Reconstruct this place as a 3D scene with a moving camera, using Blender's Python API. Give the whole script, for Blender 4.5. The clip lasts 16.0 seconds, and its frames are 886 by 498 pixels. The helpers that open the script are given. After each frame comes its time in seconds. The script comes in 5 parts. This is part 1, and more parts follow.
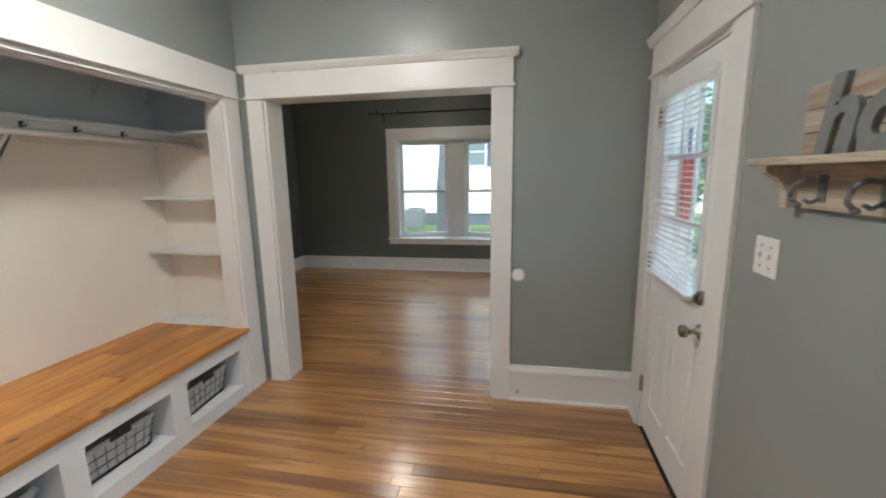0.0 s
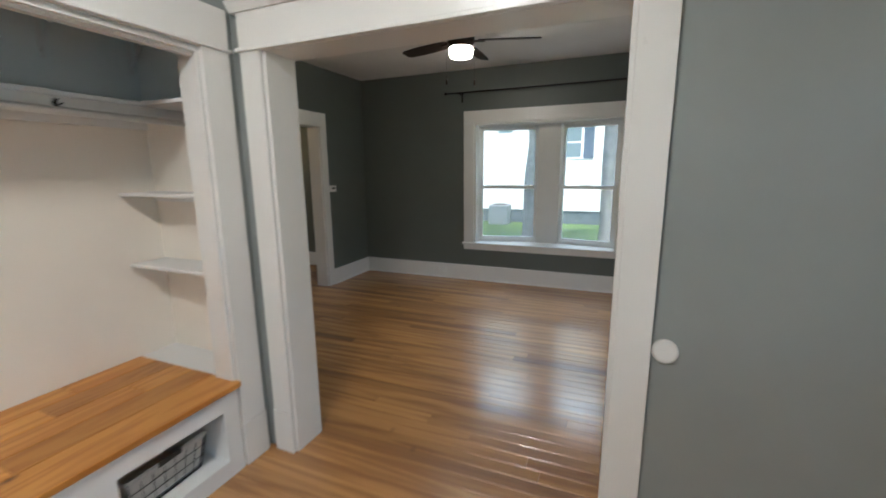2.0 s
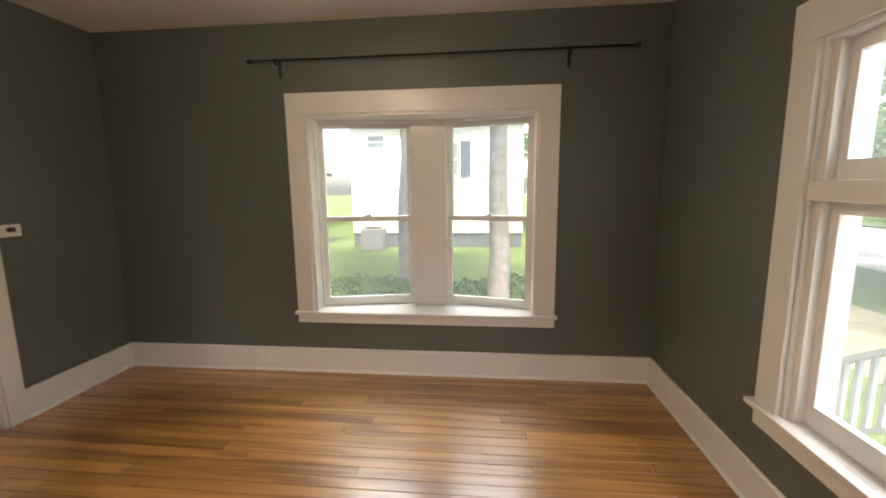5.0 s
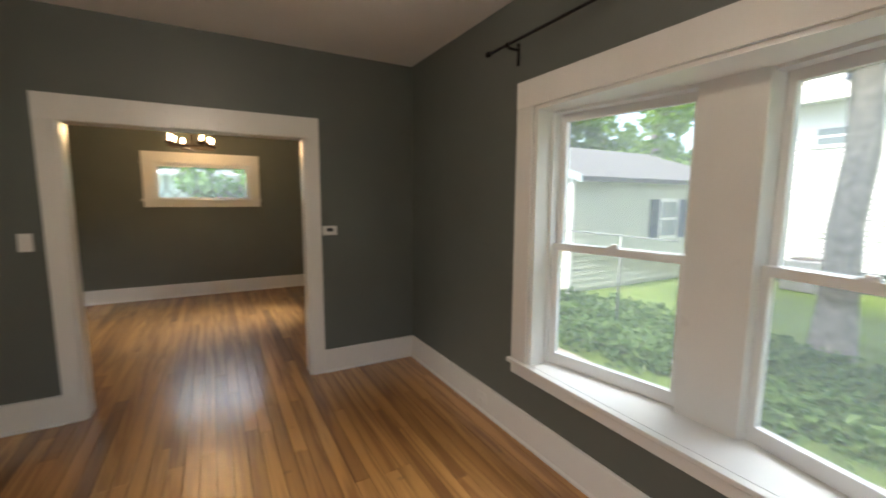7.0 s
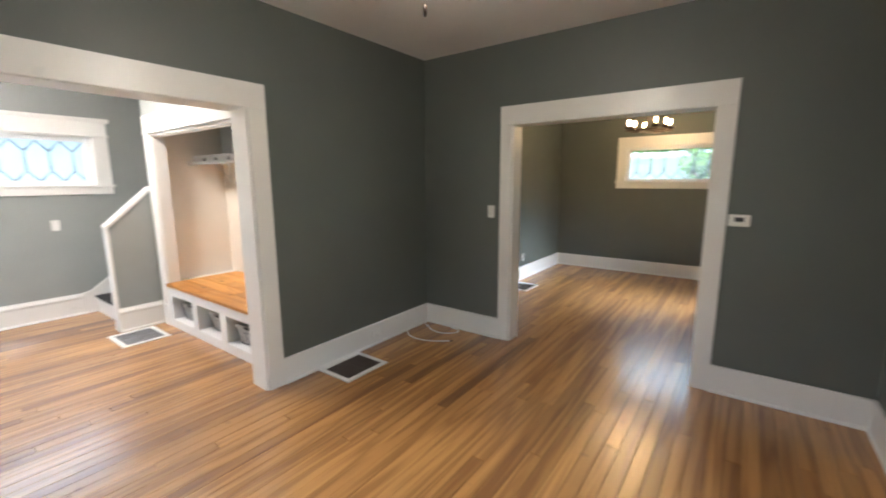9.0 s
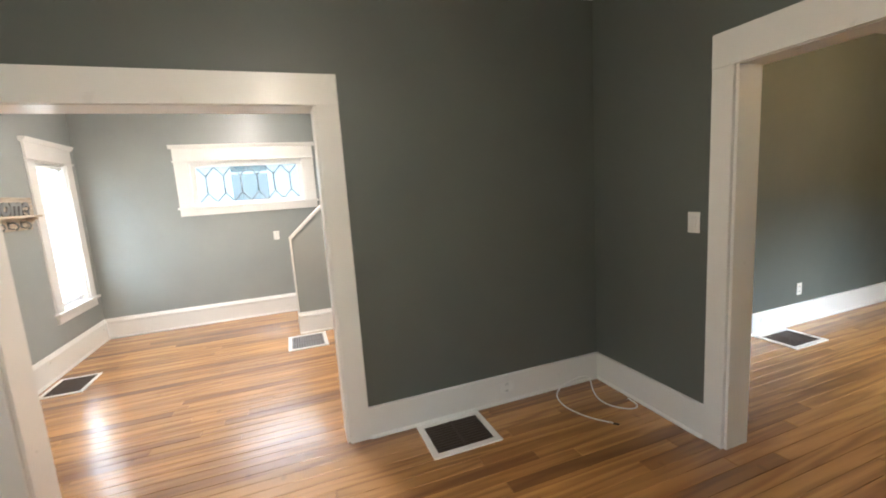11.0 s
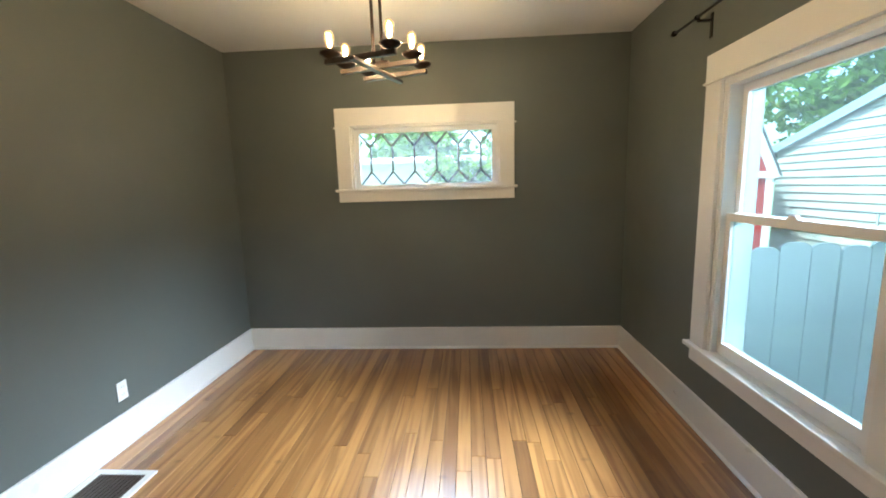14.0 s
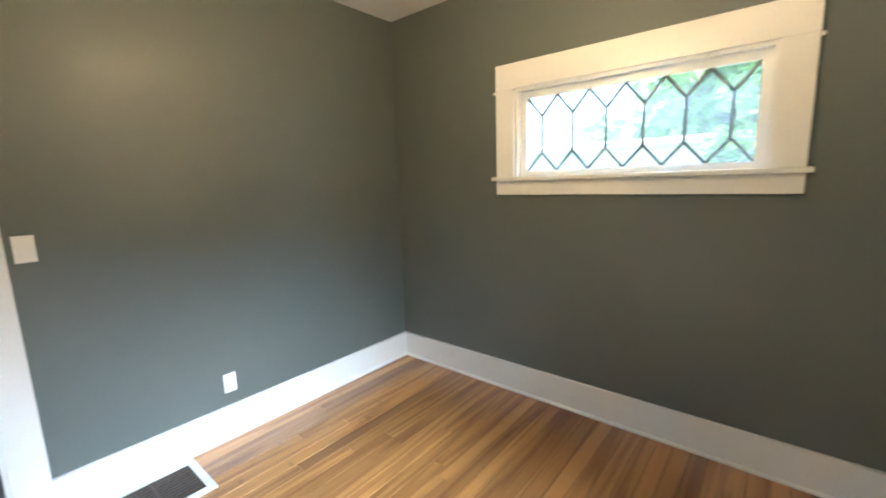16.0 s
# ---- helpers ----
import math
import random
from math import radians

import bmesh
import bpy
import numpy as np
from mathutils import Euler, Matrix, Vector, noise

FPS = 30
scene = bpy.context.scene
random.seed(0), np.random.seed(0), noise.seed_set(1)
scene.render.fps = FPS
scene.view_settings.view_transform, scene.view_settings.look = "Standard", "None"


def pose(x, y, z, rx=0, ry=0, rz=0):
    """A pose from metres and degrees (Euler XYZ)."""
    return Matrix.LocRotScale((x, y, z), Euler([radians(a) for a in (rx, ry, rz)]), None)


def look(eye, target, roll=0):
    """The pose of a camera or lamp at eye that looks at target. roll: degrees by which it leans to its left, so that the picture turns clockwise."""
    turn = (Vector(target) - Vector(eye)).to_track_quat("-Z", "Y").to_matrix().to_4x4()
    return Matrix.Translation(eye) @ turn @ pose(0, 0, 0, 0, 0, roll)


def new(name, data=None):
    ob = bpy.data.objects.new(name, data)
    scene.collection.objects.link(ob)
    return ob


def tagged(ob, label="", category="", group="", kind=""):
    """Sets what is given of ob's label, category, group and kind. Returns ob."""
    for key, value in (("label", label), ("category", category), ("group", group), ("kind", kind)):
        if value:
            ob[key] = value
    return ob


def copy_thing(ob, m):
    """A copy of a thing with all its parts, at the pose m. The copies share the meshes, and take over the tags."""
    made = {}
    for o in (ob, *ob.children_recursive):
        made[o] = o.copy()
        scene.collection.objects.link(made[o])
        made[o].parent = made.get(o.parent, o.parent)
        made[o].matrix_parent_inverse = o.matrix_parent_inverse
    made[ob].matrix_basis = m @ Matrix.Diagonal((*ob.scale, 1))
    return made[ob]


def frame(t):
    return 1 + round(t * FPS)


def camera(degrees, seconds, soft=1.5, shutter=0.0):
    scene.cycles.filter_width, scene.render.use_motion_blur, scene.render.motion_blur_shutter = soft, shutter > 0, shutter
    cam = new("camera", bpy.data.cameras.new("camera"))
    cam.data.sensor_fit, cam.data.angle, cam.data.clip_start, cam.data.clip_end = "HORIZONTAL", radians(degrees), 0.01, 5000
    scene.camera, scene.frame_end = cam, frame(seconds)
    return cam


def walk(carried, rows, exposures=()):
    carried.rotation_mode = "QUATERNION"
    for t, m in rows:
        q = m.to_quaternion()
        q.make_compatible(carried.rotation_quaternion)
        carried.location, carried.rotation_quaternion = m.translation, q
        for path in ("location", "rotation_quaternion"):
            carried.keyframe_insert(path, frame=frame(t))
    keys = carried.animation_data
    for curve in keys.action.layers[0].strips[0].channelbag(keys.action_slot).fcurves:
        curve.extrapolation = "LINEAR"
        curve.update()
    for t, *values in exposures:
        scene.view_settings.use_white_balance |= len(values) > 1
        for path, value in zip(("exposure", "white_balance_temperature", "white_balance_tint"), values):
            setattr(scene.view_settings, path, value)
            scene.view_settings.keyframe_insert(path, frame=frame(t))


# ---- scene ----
cam = camera(94.4, 16.0, soft=1.8, shutter=0.35)
PATH = [
    (0, (1.695, -2.64, 1.518), (1.332, -0.705, 1.164), -0.9),
    (0.5, (1.644, -2.605, 1.502), (0.973, -0.764, 1.104), -1.2),
    (1, (1.599, -2.398, 1.47), (0.598, -0.722, 1.034), -1.4),
    (1.5, (1.615, -2.02, 1.481), (0.624, -0.338, 1.044), -0.6),
    (2, (1.497, -1.531, 1.501), (0.741, 0.281, 1.122), -0.6),
    (2.5, (1.374, -1.069, 1.52), (0.661, 0.776, 1.222), -0.7),
    (3, (1.214, -0.718, 1.542), (0.578, 1.159, 1.268), -0.7),
    (3.5, (1.046, -0.412, 1.554), (0.712, 1.539, 1.266), -1.3),
    (3.7, (1.033, -0.309, 1.548), (0.826, 1.658, 1.252), -1.3),
    (5.8, (1.331, 1.179, 1.524), (1.104, 3.142, 1.216), 0.2),
    (6, (1.386, 1.324, 1.55), (0.906, 3.231, 1.191), 0.7),
    (6.5, (1.505, 1.691, 1.548), (0.344, 3.296, 1.273), 1.7),
    (7, (1.655, 2.055, 1.548), (-0.078, 3.023, 1.306), 0.3),
    (7.5, (1.702, 2.392, 1.558), (-0.249, 2.752, 1.301), 1.4),
    (8, (1.666, 2.689, 1.578), (-0.302, 2.466, 1.3), 1.6),
    (8.5, (1.646, 2.889, 1.555), (-0.21, 2.214, 1.24), 0.4),
    (9, (1.521, 2.95, 1.554), (-0.069, 1.783, 1.223), -0.3),
    (9.2, (1.424, 2.927, 1.561), (-0.022, 1.584, 1.235), -0.5),
    (11.3, (-0.095, 2.618, 1.517), (-0.757, 0.753, 1.231), -4.0),
    (11.5, (-0.284, 2.591, 1.508), (-1.042, 0.763, 1.217), -3.8),
    (12, (-0.761, 2.467, 1.501), (-1.972, 0.902, 1.205), -3.1),
    (12.5, (-1.2, 2.361, 1.524), (-2.825, 1.235, 1.221), -2.5),
    (13, (-1.584, 2.406, 1.516), (-3.388, 1.603, 1.194), -2.0),
    (13.5, (-1.865, 2.399, 1.513), (-3.798, 1.989, 1.202), -1.5),
    (14, (-2.14, 2.333, 1.528), (-4.113, 2.208, 1.224), -1.7),
    (14.5, (-2.377, 2.347, 1.504), (-4.344, 2.205, 1.174), -2.3),
    (15, (-2.694, 2.448, 1.526), (-4.62, 2.015, 1.206), -2.3),
    (15.5, (-3.067, 2.546, 1.487), (-4.875, 1.751, 1.172), -1.6),
    (16, (-3.442, 2.698, 1.511), (-4.951, 1.427, 1.182), -1.8),
]
walk(cam, [(t, look(eye, target, roll)) for t, eye, target, roll in PATH], exposures=[
    (0, 2.33, 5750, 4), (0.6, 2.23, 5750, 4), (1, 2.15, 5850, 5), (1.5, 2.28, 5750, 4), (2.3, 2.43, 5550, 3), (3, 2.55, 5700, 4), (3.5, 2.78, 6000, 6),
    (6, 3.0, 7900, 17), (6.5, 3.12, 6700, 11), (7, 2.82, 6700, 11), (7.5, 2.9, 6650, 13), (8, 3.25, 7150, 15), (9, 3.37, 5950, 9),
    (11.5, 3.55, 6250, 8), (12.5, 3.9, 5850, 7), (13.2, 3.6, 5600, 6), (13.5, 3.35, 5400, 4), (14, 3.43, 5600, 5), (14.5, 3.35, 5700, 6), (15, 3.5, 5800, 8), (16, 3.8, 5450, 5)])

# ---- light ----
world = bpy.data.worlds.new("sky_world")
scene.world = world
world.use_nodes = True
wn = world.node_tree.nodes
sky = wn.new("ShaderNodeTexSky")
sky.sky_type = "NISHITA"
sky.sun_disc = False
sky.sun_elevation = radians(63.3)
sky.sun_rotation = radians(173.2)
sky.air_density, sky.dust_density = 1.0, 3.0
wn["Background"].inputs["Strength"].default_value = 0.095
world.node_tree.links.new(sky.outputs["Color"], wn["Background"].inputs["Color"])

sun = new("sun", bpy.data.lights.new("sun", "SUN"))
sun.data.energy, sun.data.angle, sun.data.color = 1.7, radians(14), (1.0, 0.95, 0.88)
sun.matrix_world = look((0.6, -5.0, 10.0), (0, 0, 0))


def sky_lamp(name, eye, target, w, h, energy, spread=180, color=(0.82, 0.91, 1.0)):
    """Added area lamp outside a window, mostly over its head, standing in for skylight."""
    lamp = new(name, bpy.data.lights.new(name, "AREA"))
    lamp.data.shape, lamp.data.size, lamp.data.size_y = "RECTANGLE", w, h
    lamp.data.energy, lamp.data.color, lamp.data.spread = energy, color, radians(spread)
    lamp.matrix_world = look(eye, target)


sky_lamp("skylight_bay", (0.64, 5.6, 3.4), (0.64, 2.6, 0.4), 3.0, 1.4, 7.5, 80)
sky_lamp("skylight_front", (3.35, 1.78, 2.55), (1.9, 1.78, 0.9), 1.4, 0.7, 7)
sky_lamp("skylight_dining", (-3.9, 6.6, 3.1), (-4.1, 1.8, 0.85), 2.8, 1.3, 25, 66)
sky_lamp("skylight_west", (-6.6, 1.96, 2.46), (-5.2, 1.96, 1.06), 1.3, 0.6, 6.5)
sky_lamp("skylight_foyer_south", (0.63, -4.1, 2.6), (0.63, -2.7, 1.2), 1.3, 0.6, 9)
sky_lamp("skylight_foyer_east", (2.74, -2.76, 1.32), (0.0, -2.3, 1.5), 0.55, 1.35, 6)
sky_lamp("skylight_kitchen", (-4.6, -3.75, 2.65), (-4.6, -2.4, 1.0), 0.8, 0.6, 50)


# ---- materials ----
def nodes_of(name):
    m = bpy.data.materials.new(name)
    m.use_nodes = True
    t = m.node_tree
    return m, t, t.nodes, t.links, t.nodes["Principled BSDF"]


def coords(n, l, scale=(1, 1, 1), rot=(0, 0, 0)):
    geo = n.new("ShaderNodeNewGeometry")
    mp = n.new("ShaderNodeMapping")
    mp.inputs["Scale"].default_value = scale
    mp.inputs["Rotation"].default_value = rot
    l.new(geo.outputs["Position"], mp.inputs["Vector"])
    return mp.outputs["Vector"]


def noise_node(n, l, vec, scale, detail=4.0, rough=0.55):
    t = n.new("ShaderNodeTexNoise")
    t.inputs["Scale"].default_value = scale
    t.inputs["Detail"].default_value = detail
    t.inputs["Roughness"].default_value = rough
    l.new(vec, t.inputs["Vector"])
    return t.outputs["Fac"]


def ramp(n, l, fac, stops):
    r = n.new("ShaderNodeValToRGB")
    e = r.color_ramp.elements
    while len(e) < len(stops):
        e.new(0.5)
    for k, (p, c) in enumerate(stops):
        e[k].position, e[k].color = p, (*c, 1)
    l.new(fac, r.inputs["Fac"])
    return r.outputs["Color"]


def mixed(n, l, kind, fac, a, b):
    m = n.new("ShaderNodeMix")
    m.data_type, m.blend_type = "RGBA", kind
    for sock, v in ((m.inputs[0], fac), (m.inputs[6], a), (m.inputs[7], b)):
        if isinstance(v, bpy.types.NodeSocket):
            l.new(v, sock)
        else:
            sock.default_value = v if isinstance(v, float) else (*v, 1)
    return m.outputs[2]


def bump(n, l, p, height, strength, dist=0.002):
    b = n.new("ShaderNodeBump")
    b.inputs["Strength"].default_value = strength
    b.inputs["Distance"].default_value = dist
    l.new(height, b.inputs["Height"])
    l.new(b.outputs["Normal"], p.inputs["Normal"])


def paint(name, col, rough=0.5, vary=0.06, grain=350, strength=0.15, spec=0.5, scuff=0.0):
    """Brushed or rolled paint: slight cloudiness and roller stipple."""
    m, t, n, l, p = nodes_of(name)
    v = coords(n, l)
    big = noise_node(n, l, v, 1.7, 3)
    lo = tuple(c * (1 - vary) for c in col)
    hi = tuple(min(1, c * (1 + vary)) for c in col)
    c = ramp(n, l, big, [(0.3, lo), (0.7, hi)])
    if scuff:
        s = noise_node(n, l, v, 9, 6, 0.75)
        s = ramp(n, l, s, [(0.66, (0, 0, 0)), (0.8, (scuff, scuff, scuff))])
        c = mixed(n, l, "MIX", s, c, tuple(x * 0.72 for x in col))
    l.new(c, p.inputs["Base Color"])
    r = n.new("ShaderNodeMapRange")
    r.inputs[3].default_value, r.inputs[4].default_value = rough - 0.06, rough + 0.06
    l.new(noise_node(n, l, v, 6, 4), r.inputs[0])
    l.new(r.outputs[0], p.inputs["Roughness"])
    p.inputs["Specular IOR Level"].default_value = spec
    bump(n, l, p, noise_node(n, l, v, grain, 2), strength, 0.001)
    return m


def plain(name, col, rough=0.5, metal=0.0, vary=0.1, scale=30.0):
    m, t, n, l, p = nodes_of(name)
    f = noise_node(n, l, coords(n, l), scale, 4)
    l.new(ramp(n, l, f, [(0.3, tuple(c * (1 - vary) for c in col)), (0.7, tuple(min(1, c * (1 + vary)) for c in col))]), p.inputs["Base Color"])
    p.inputs["Roughness"].default_value, p.inputs["Metallic"].default_value = rough, metal
    return m


def wood(name, light, mid, dark, axis="x", rough=0.3, along=1.2, across=26.0, tone=1.0, knots=0.0, coat=0.0, streaks=0.45):
    """Plank wood: grain drawn out along one axis, each piece of its own tone."""
    m, t, n, l, p = nodes_of(name)
    geo = n.new("ShaderNodeNewGeometry")
    info = n.new("ShaderNodeObjectInfo")
    shift = n.new("ShaderNodeVectorMath")
    shift.operation = "MULTIPLY_ADD"
    comb = n.new("ShaderNodeCombineXYZ")
    for k in range(3):
        l.new(info.outputs["Random"], comb.inputs[k])
    l.new(comb.outputs[0], shift.inputs[0])
    shift.inputs[1].default_value = (37, 53, 19)
    l.new(geo.outputs["Position"], shift.inputs[2])
    mp = n.new("ShaderNodeMapping")
    mp.inputs["Scale"].default_value = (along, across, across) if axis == "x" else (across, along, across)
    l.new(shift.outputs[0], mp.inputs["Vector"])
    v = mp.outputs["Vector"]
    rings = n.new("ShaderNodeTexNoise")
    rings.inputs["Scale"].default_value, rings.inputs["Detail"].default_value, rings.inputs["Distortion"].default_value = 1.0, 3.0, 0.35
    l.new(v, rings.inputs["Vector"])
    wave = n.new("ShaderNodeMath")
    wave.operation = "PINGPONG"
    wave.inputs[1].default_value = 0.09
    l.new(rings.outputs["Fac"], wave.inputs[0])
    sc = n.new("ShaderNodeMath")
    sc.operation = "MULTIPLY"
    sc.inputs[1].default_value = 11.0
    l.new(wave.outputs[0], sc.inputs[0])
    grain = ramp(n, l, sc.outputs[0], [(0.1, mid), (0.75, light)])
    fine = noise_node(n, l, v, 7.0, 5, 0.7)
    c = mixed(n, l, "MULTIPLY", 0.16, grain, ramp(n, l, fine, [(0.3, (0.76, 0.7, 0.64)), (0.62, (1, 1, 1))]))
    if tone:
        tn = ramp(n, l, info.outputs["Random"], [(0.0, (0.40, 0.34, 0.28)), (0.14, (0.66, 0.6, 0.53)), (0.3, (0.92, 0.9, 0.86)), (0.8, (1.18, 1.2, 1.2)), (1.0, (0.78, 0.70, 0.62))])
        c = mixed(n, l, "MULTIPLY", tone, c, tn)
    blot = noise_node(n, l, coords(n, l, (0.6, 1.0, 1.0) if axis == "x" else (1.0, 0.6, 1.0)), 1.1, 2, 0.5)
    c = mixed(n, l, "MULTIPLY", 0.8, c, ramp(n, l, blot, [(0.3, (0.7, 0.64, 0.58)), (0.6, (1, 1, 1))]))
    streak = noise_node(n, l, v, 2.2, 3, 0.6)
    c = mixed(n, l, "MULTIPLY", streaks, c, ramp(n, l, streak, [(0.36, (0.6, 0.5, 0.42)), (0.5, (1, 1, 1))]))
    if knots:
        vo = n.new("ShaderNodeTexVoronoi")
        vo.inputs["Scale"].default_value = 3.2
        l.new(coords(n, l, (1.6, 1.0, 1.0)), vo.inputs["Vector"])
        k = ramp(n, l, vo.outputs["Distance"], [(0.045, (knots, knots, knots)), (0.11, (0, 0, 0))])
        c = mixed(n, l, "MIX", k, c, dark)
    l.new(c, p.inputs["Base Color"])
    r = n.new("ShaderNodeMapRange")
    r.inputs[3].default_value, r.inputs[4].default_value = rough - 0.05, rough + 0.12
    l.new(noise_node(n, l, coords(n, l), 5, 5, 0.6), r.inputs[0])
    l.new(r.outputs[0], p.inputs["Roughness"])
    p.inputs["Coat Weight"].default_value = coat
    p.inputs["Coat Roughness"].default_value = 0.22
    p.inputs["Coat IOR"].default_value = 1.72
    bump(n, l, p, fine, 0.12, 0.0015)
    return m


def glow(name, col, strength):
    m, t, n, l, p = nodes_of(name)
    p.inputs["Base Color"].default_value = (*col, 1)
    p.inputs["Emission Color"].default_value = (*col, 1)
    p.inputs["Emission Strength"].default_value = strength
    p.inputs["Roughness"].default_value = 0.35
    return m


def pane_glass(name, tint=(0.97, 0.985, 0.98), haze=0.065):
    m = bpy.data.materials.new(name)
    m.use_nodes = True
    n, l = m.node_tree.nodes, m.node_tree.links
    n.remove(n["Principled BSDF"])
    tr, gl, mx, fr = n.new("ShaderNodeBsdfTransparent"), n.new("ShaderNodeBsdfGlossy"), n.new("ShaderNodeMixShader"), n.new("ShaderNodeLayerWeight")
    tr.inputs["Color"].default_value = (*tint, 1)
    gl.inputs["Roughness"].default_value = 0.02
    pw, ma = n.new("ShaderNodeMath"), n.new("ShaderNodeMath")
    pw.operation, ma.operation = "POWER", "MULTIPLY_ADD"
    pw.inputs[1].default_value, ma.inputs[1].default_value, ma.inputs[2].default_value = 4.0, 0.3, 0.02
    fr.inputs["Blend"].default_value = 0.5
    l.new(fr.outputs["Facing"], pw.inputs[0])
    l.new(pw.outputs[0], ma.inputs[0])
    l.new(ma.outputs[0], mx.inputs[0])
    l.new(tr.outputs[0], mx.inputs[1])
    l.new(gl.outputs[0], mx.inputs[2])
    # Milky veil put into the pane: some dust, mostly washed-out outdoor glare.
    glare_dust, film = n.new("ShaderNodeBsdfTranslucent"), n.new("ShaderNodeMixShader")
    glare_dust.inputs["Color"].default_value = (0.9, 0.95, 0.97, 1)
    film.inputs[0].default_value = haze
    l.new(mx.outputs[0], film.inputs[1])
    l.new(glare_dust.outputs[0], film.inputs[2])
    l.new(film.outputs[0], n["Material Output"].inputs["Surface"])
    return m


def leafy(name, a, b):
    m, t, n, l, p = nodes_of(name)
    geo = n.new("ShaderNodeNewGeometry")
    l.new(ramp(n, l, geo.outputs["Random Per Island"], [(0.0, a), (1.0, b)]), p.inputs["Base Color"])
    p.inputs["Roughness"].default_value = 0.6
    p.inputs["Transmission Weight"].default_value = 0.0
    tl = n.new("ShaderNodeBsdfTranslucent")
    l.new(ramp(n, l, geo.outputs["Random Per Island"], [(0.0, tuple(x * 1.5 for x in a)), (1.0, tuple(x * 1.5 for x in b))]), tl.inputs["Color"])
    mx = n.new("ShaderNodeMixShader")
    mx.inputs[0].default_value = 0.45
    l.new(p.outputs[0], mx.inputs[1])
    l.new(tl.outputs[0], mx.inputs[2])
    l.new(mx.outputs[0], n["Material Output"].inputs["Surface"])
    return m


ORANGE = leafy("orange_plastic", (0.62, 0.11, 0.02), (0.66, 0.12, 0.02))
WALL_DARK = paint("charcoal_green_wall_paint", (0.121, 0.135, 0.122), 0.45, 0.05, 320, 0.2)
WALL_FOYER = paint("light_gray_wall_paint", (0.292, 0.31, 0.297), 0.34, 0.05, 320, 0.2)
WALL_NOOK_UP = paint("blue_gray_paint", (0.80, 0.84, 0.83), 0.5, 0.05, 320, 0.2)
WALL_NOOK = paint("cream_white_paint", (0.86, 0.80, 0.71), 0.45, 0.03, 320, 0.15)
TRIM = paint("white_trim_paint", (0.78, 0.765, 0.735), 0.3, 0.03, 60, 0.12, scuff=0.25)
TRIM_COOL = paint("white_satin_paint", (0.8, 0.8, 0.79), 0.35, 0.03, 60, 0.12, scuff=0.2)
CEIL = paint("ceiling_white_paint", (0.72, 0.71, 0.69), 0.75, 0.03, 200, 0.3)
FLOOR_WOOD = wood("old_pine_floor", (0.52, 0.262, 0.077), (0.34, 0.152, 0.040), (0.06, 0.03, 0.015), "x", 0.5, 0.4, 6.5, tone=0.85, knots=0.3, coat=1.0, streaks=0.22)
BENCH_WOOD = wood("knotty_pine_top", (0.74, 0.36, 0.085), (0.60, 0.255, 0.05), (0.10, 0.03, 0.012), "y", 0.36, 0.8, 7.0, tone=0.5, knots=0.9, streaks=0.15)
BUTCHER = wood("butcher_block", (0.55, 0.33, 0.16), (0.42, 0.23, 0.1), (0.1, 0.05, 0.03), "x", 0.35, 1.5, 18.0)
BARN_WOOD = wood("weathered_gray_wood", (0.62, 0.56, 0.47), (0.50, 0.44, 0.36), (0.1, 0.08, 0.06), "y", 0.75, 2.0, 30.0, tone=0.4)
GAP = plain("dark_joint_filler", (0.025, 0.015, 0.01), 0.9)
BLACK_METAL = plain("black_iron", (0.012, 0.012, 0.012), 0.45, 0.3)
BRONZE = plain("oiled_bronze", (0.03, 0.02, 0.015), 0.35, 0.7)
NICKEL = plain("brushed_nickel", (0.34, 0.31, 0.27), 0.25, 1.0)
ROAD_PALE = plain("pale_worn_concrete", (0.46, 0.44, 0.41), 0.9, 0.0, 0.12, 3)
BARE_EARTH = plain("dry_bare_earth", (0.19, 0.175, 0.115), 0.95, 0.0, 0.3, 4)
BRASS = plain("tarnished_brass", (0.35, 0.28, 0.16), 0.4, 0.9)
CHAND_WOOD = plain("dark_driftwood", (0.06, 0.042, 0.030), 0.38, 0.0, 0.3, 40)
PLASTIC = plain("white_plastic", (0.82, 0.81, 0.78), 0.35, 0.0, 0.02)
PLASTIC_DARK = plain("dark_plastic", (0.03, 0.03, 0.035), 0.3)
REG_DARK = plain("dark_register_grille", (0.07, 0.05, 0.04), 0.5, 0.2)
REG_GRAY = plain("gray_register_grille", (0.3, 0.3, 0.31), 0.5, 0.4)
FABRIC = plain("pale_linen", (0.58, 0.56, 0.52), 0.95, 0.0, 0.12, 250)
FABRIC_DARK = plain("dark_lining", (0.05, 0.045, 0.04), 0.95)
BLUE = plain("blue_tape", (0.06, 0.2, 0.55), 0.5)
GRAYLETTER = plain("galvanised_gray", (0.2, 0.21, 0.21), 0.6, 0.2)
KITCHEN_FLOOR = plain("dark_slate_floor", (0.02, 0.023, 0.026), 0.4, 0.0, 0.4, 3)
CABINET = paint("pale_gray_cabinet", (0.55, 0.55, 0.54), 0.45, 0.03)
STAIR_CARPET = plain("charcoal_carpet", (0.03, 0.03, 0.032), 0.95, 0.0, 0.3, 200)
GLASS = pane_glass("window_glass")
# Cyan tint deepened to tone down the over-bright outdoors behind this pane.
DIMMING_GLASS = pane_glass("view_dimming_glass", (0.66, 0.77, 0.78), 0.01)
LEADED_GLASS = pane_glass("old_leaded_glass", (0.9, 0.96, 0.98), 0.055)
LEAD = plain("lead_came", (0.26, 0.28, 0.28), 0.45, 0.5)
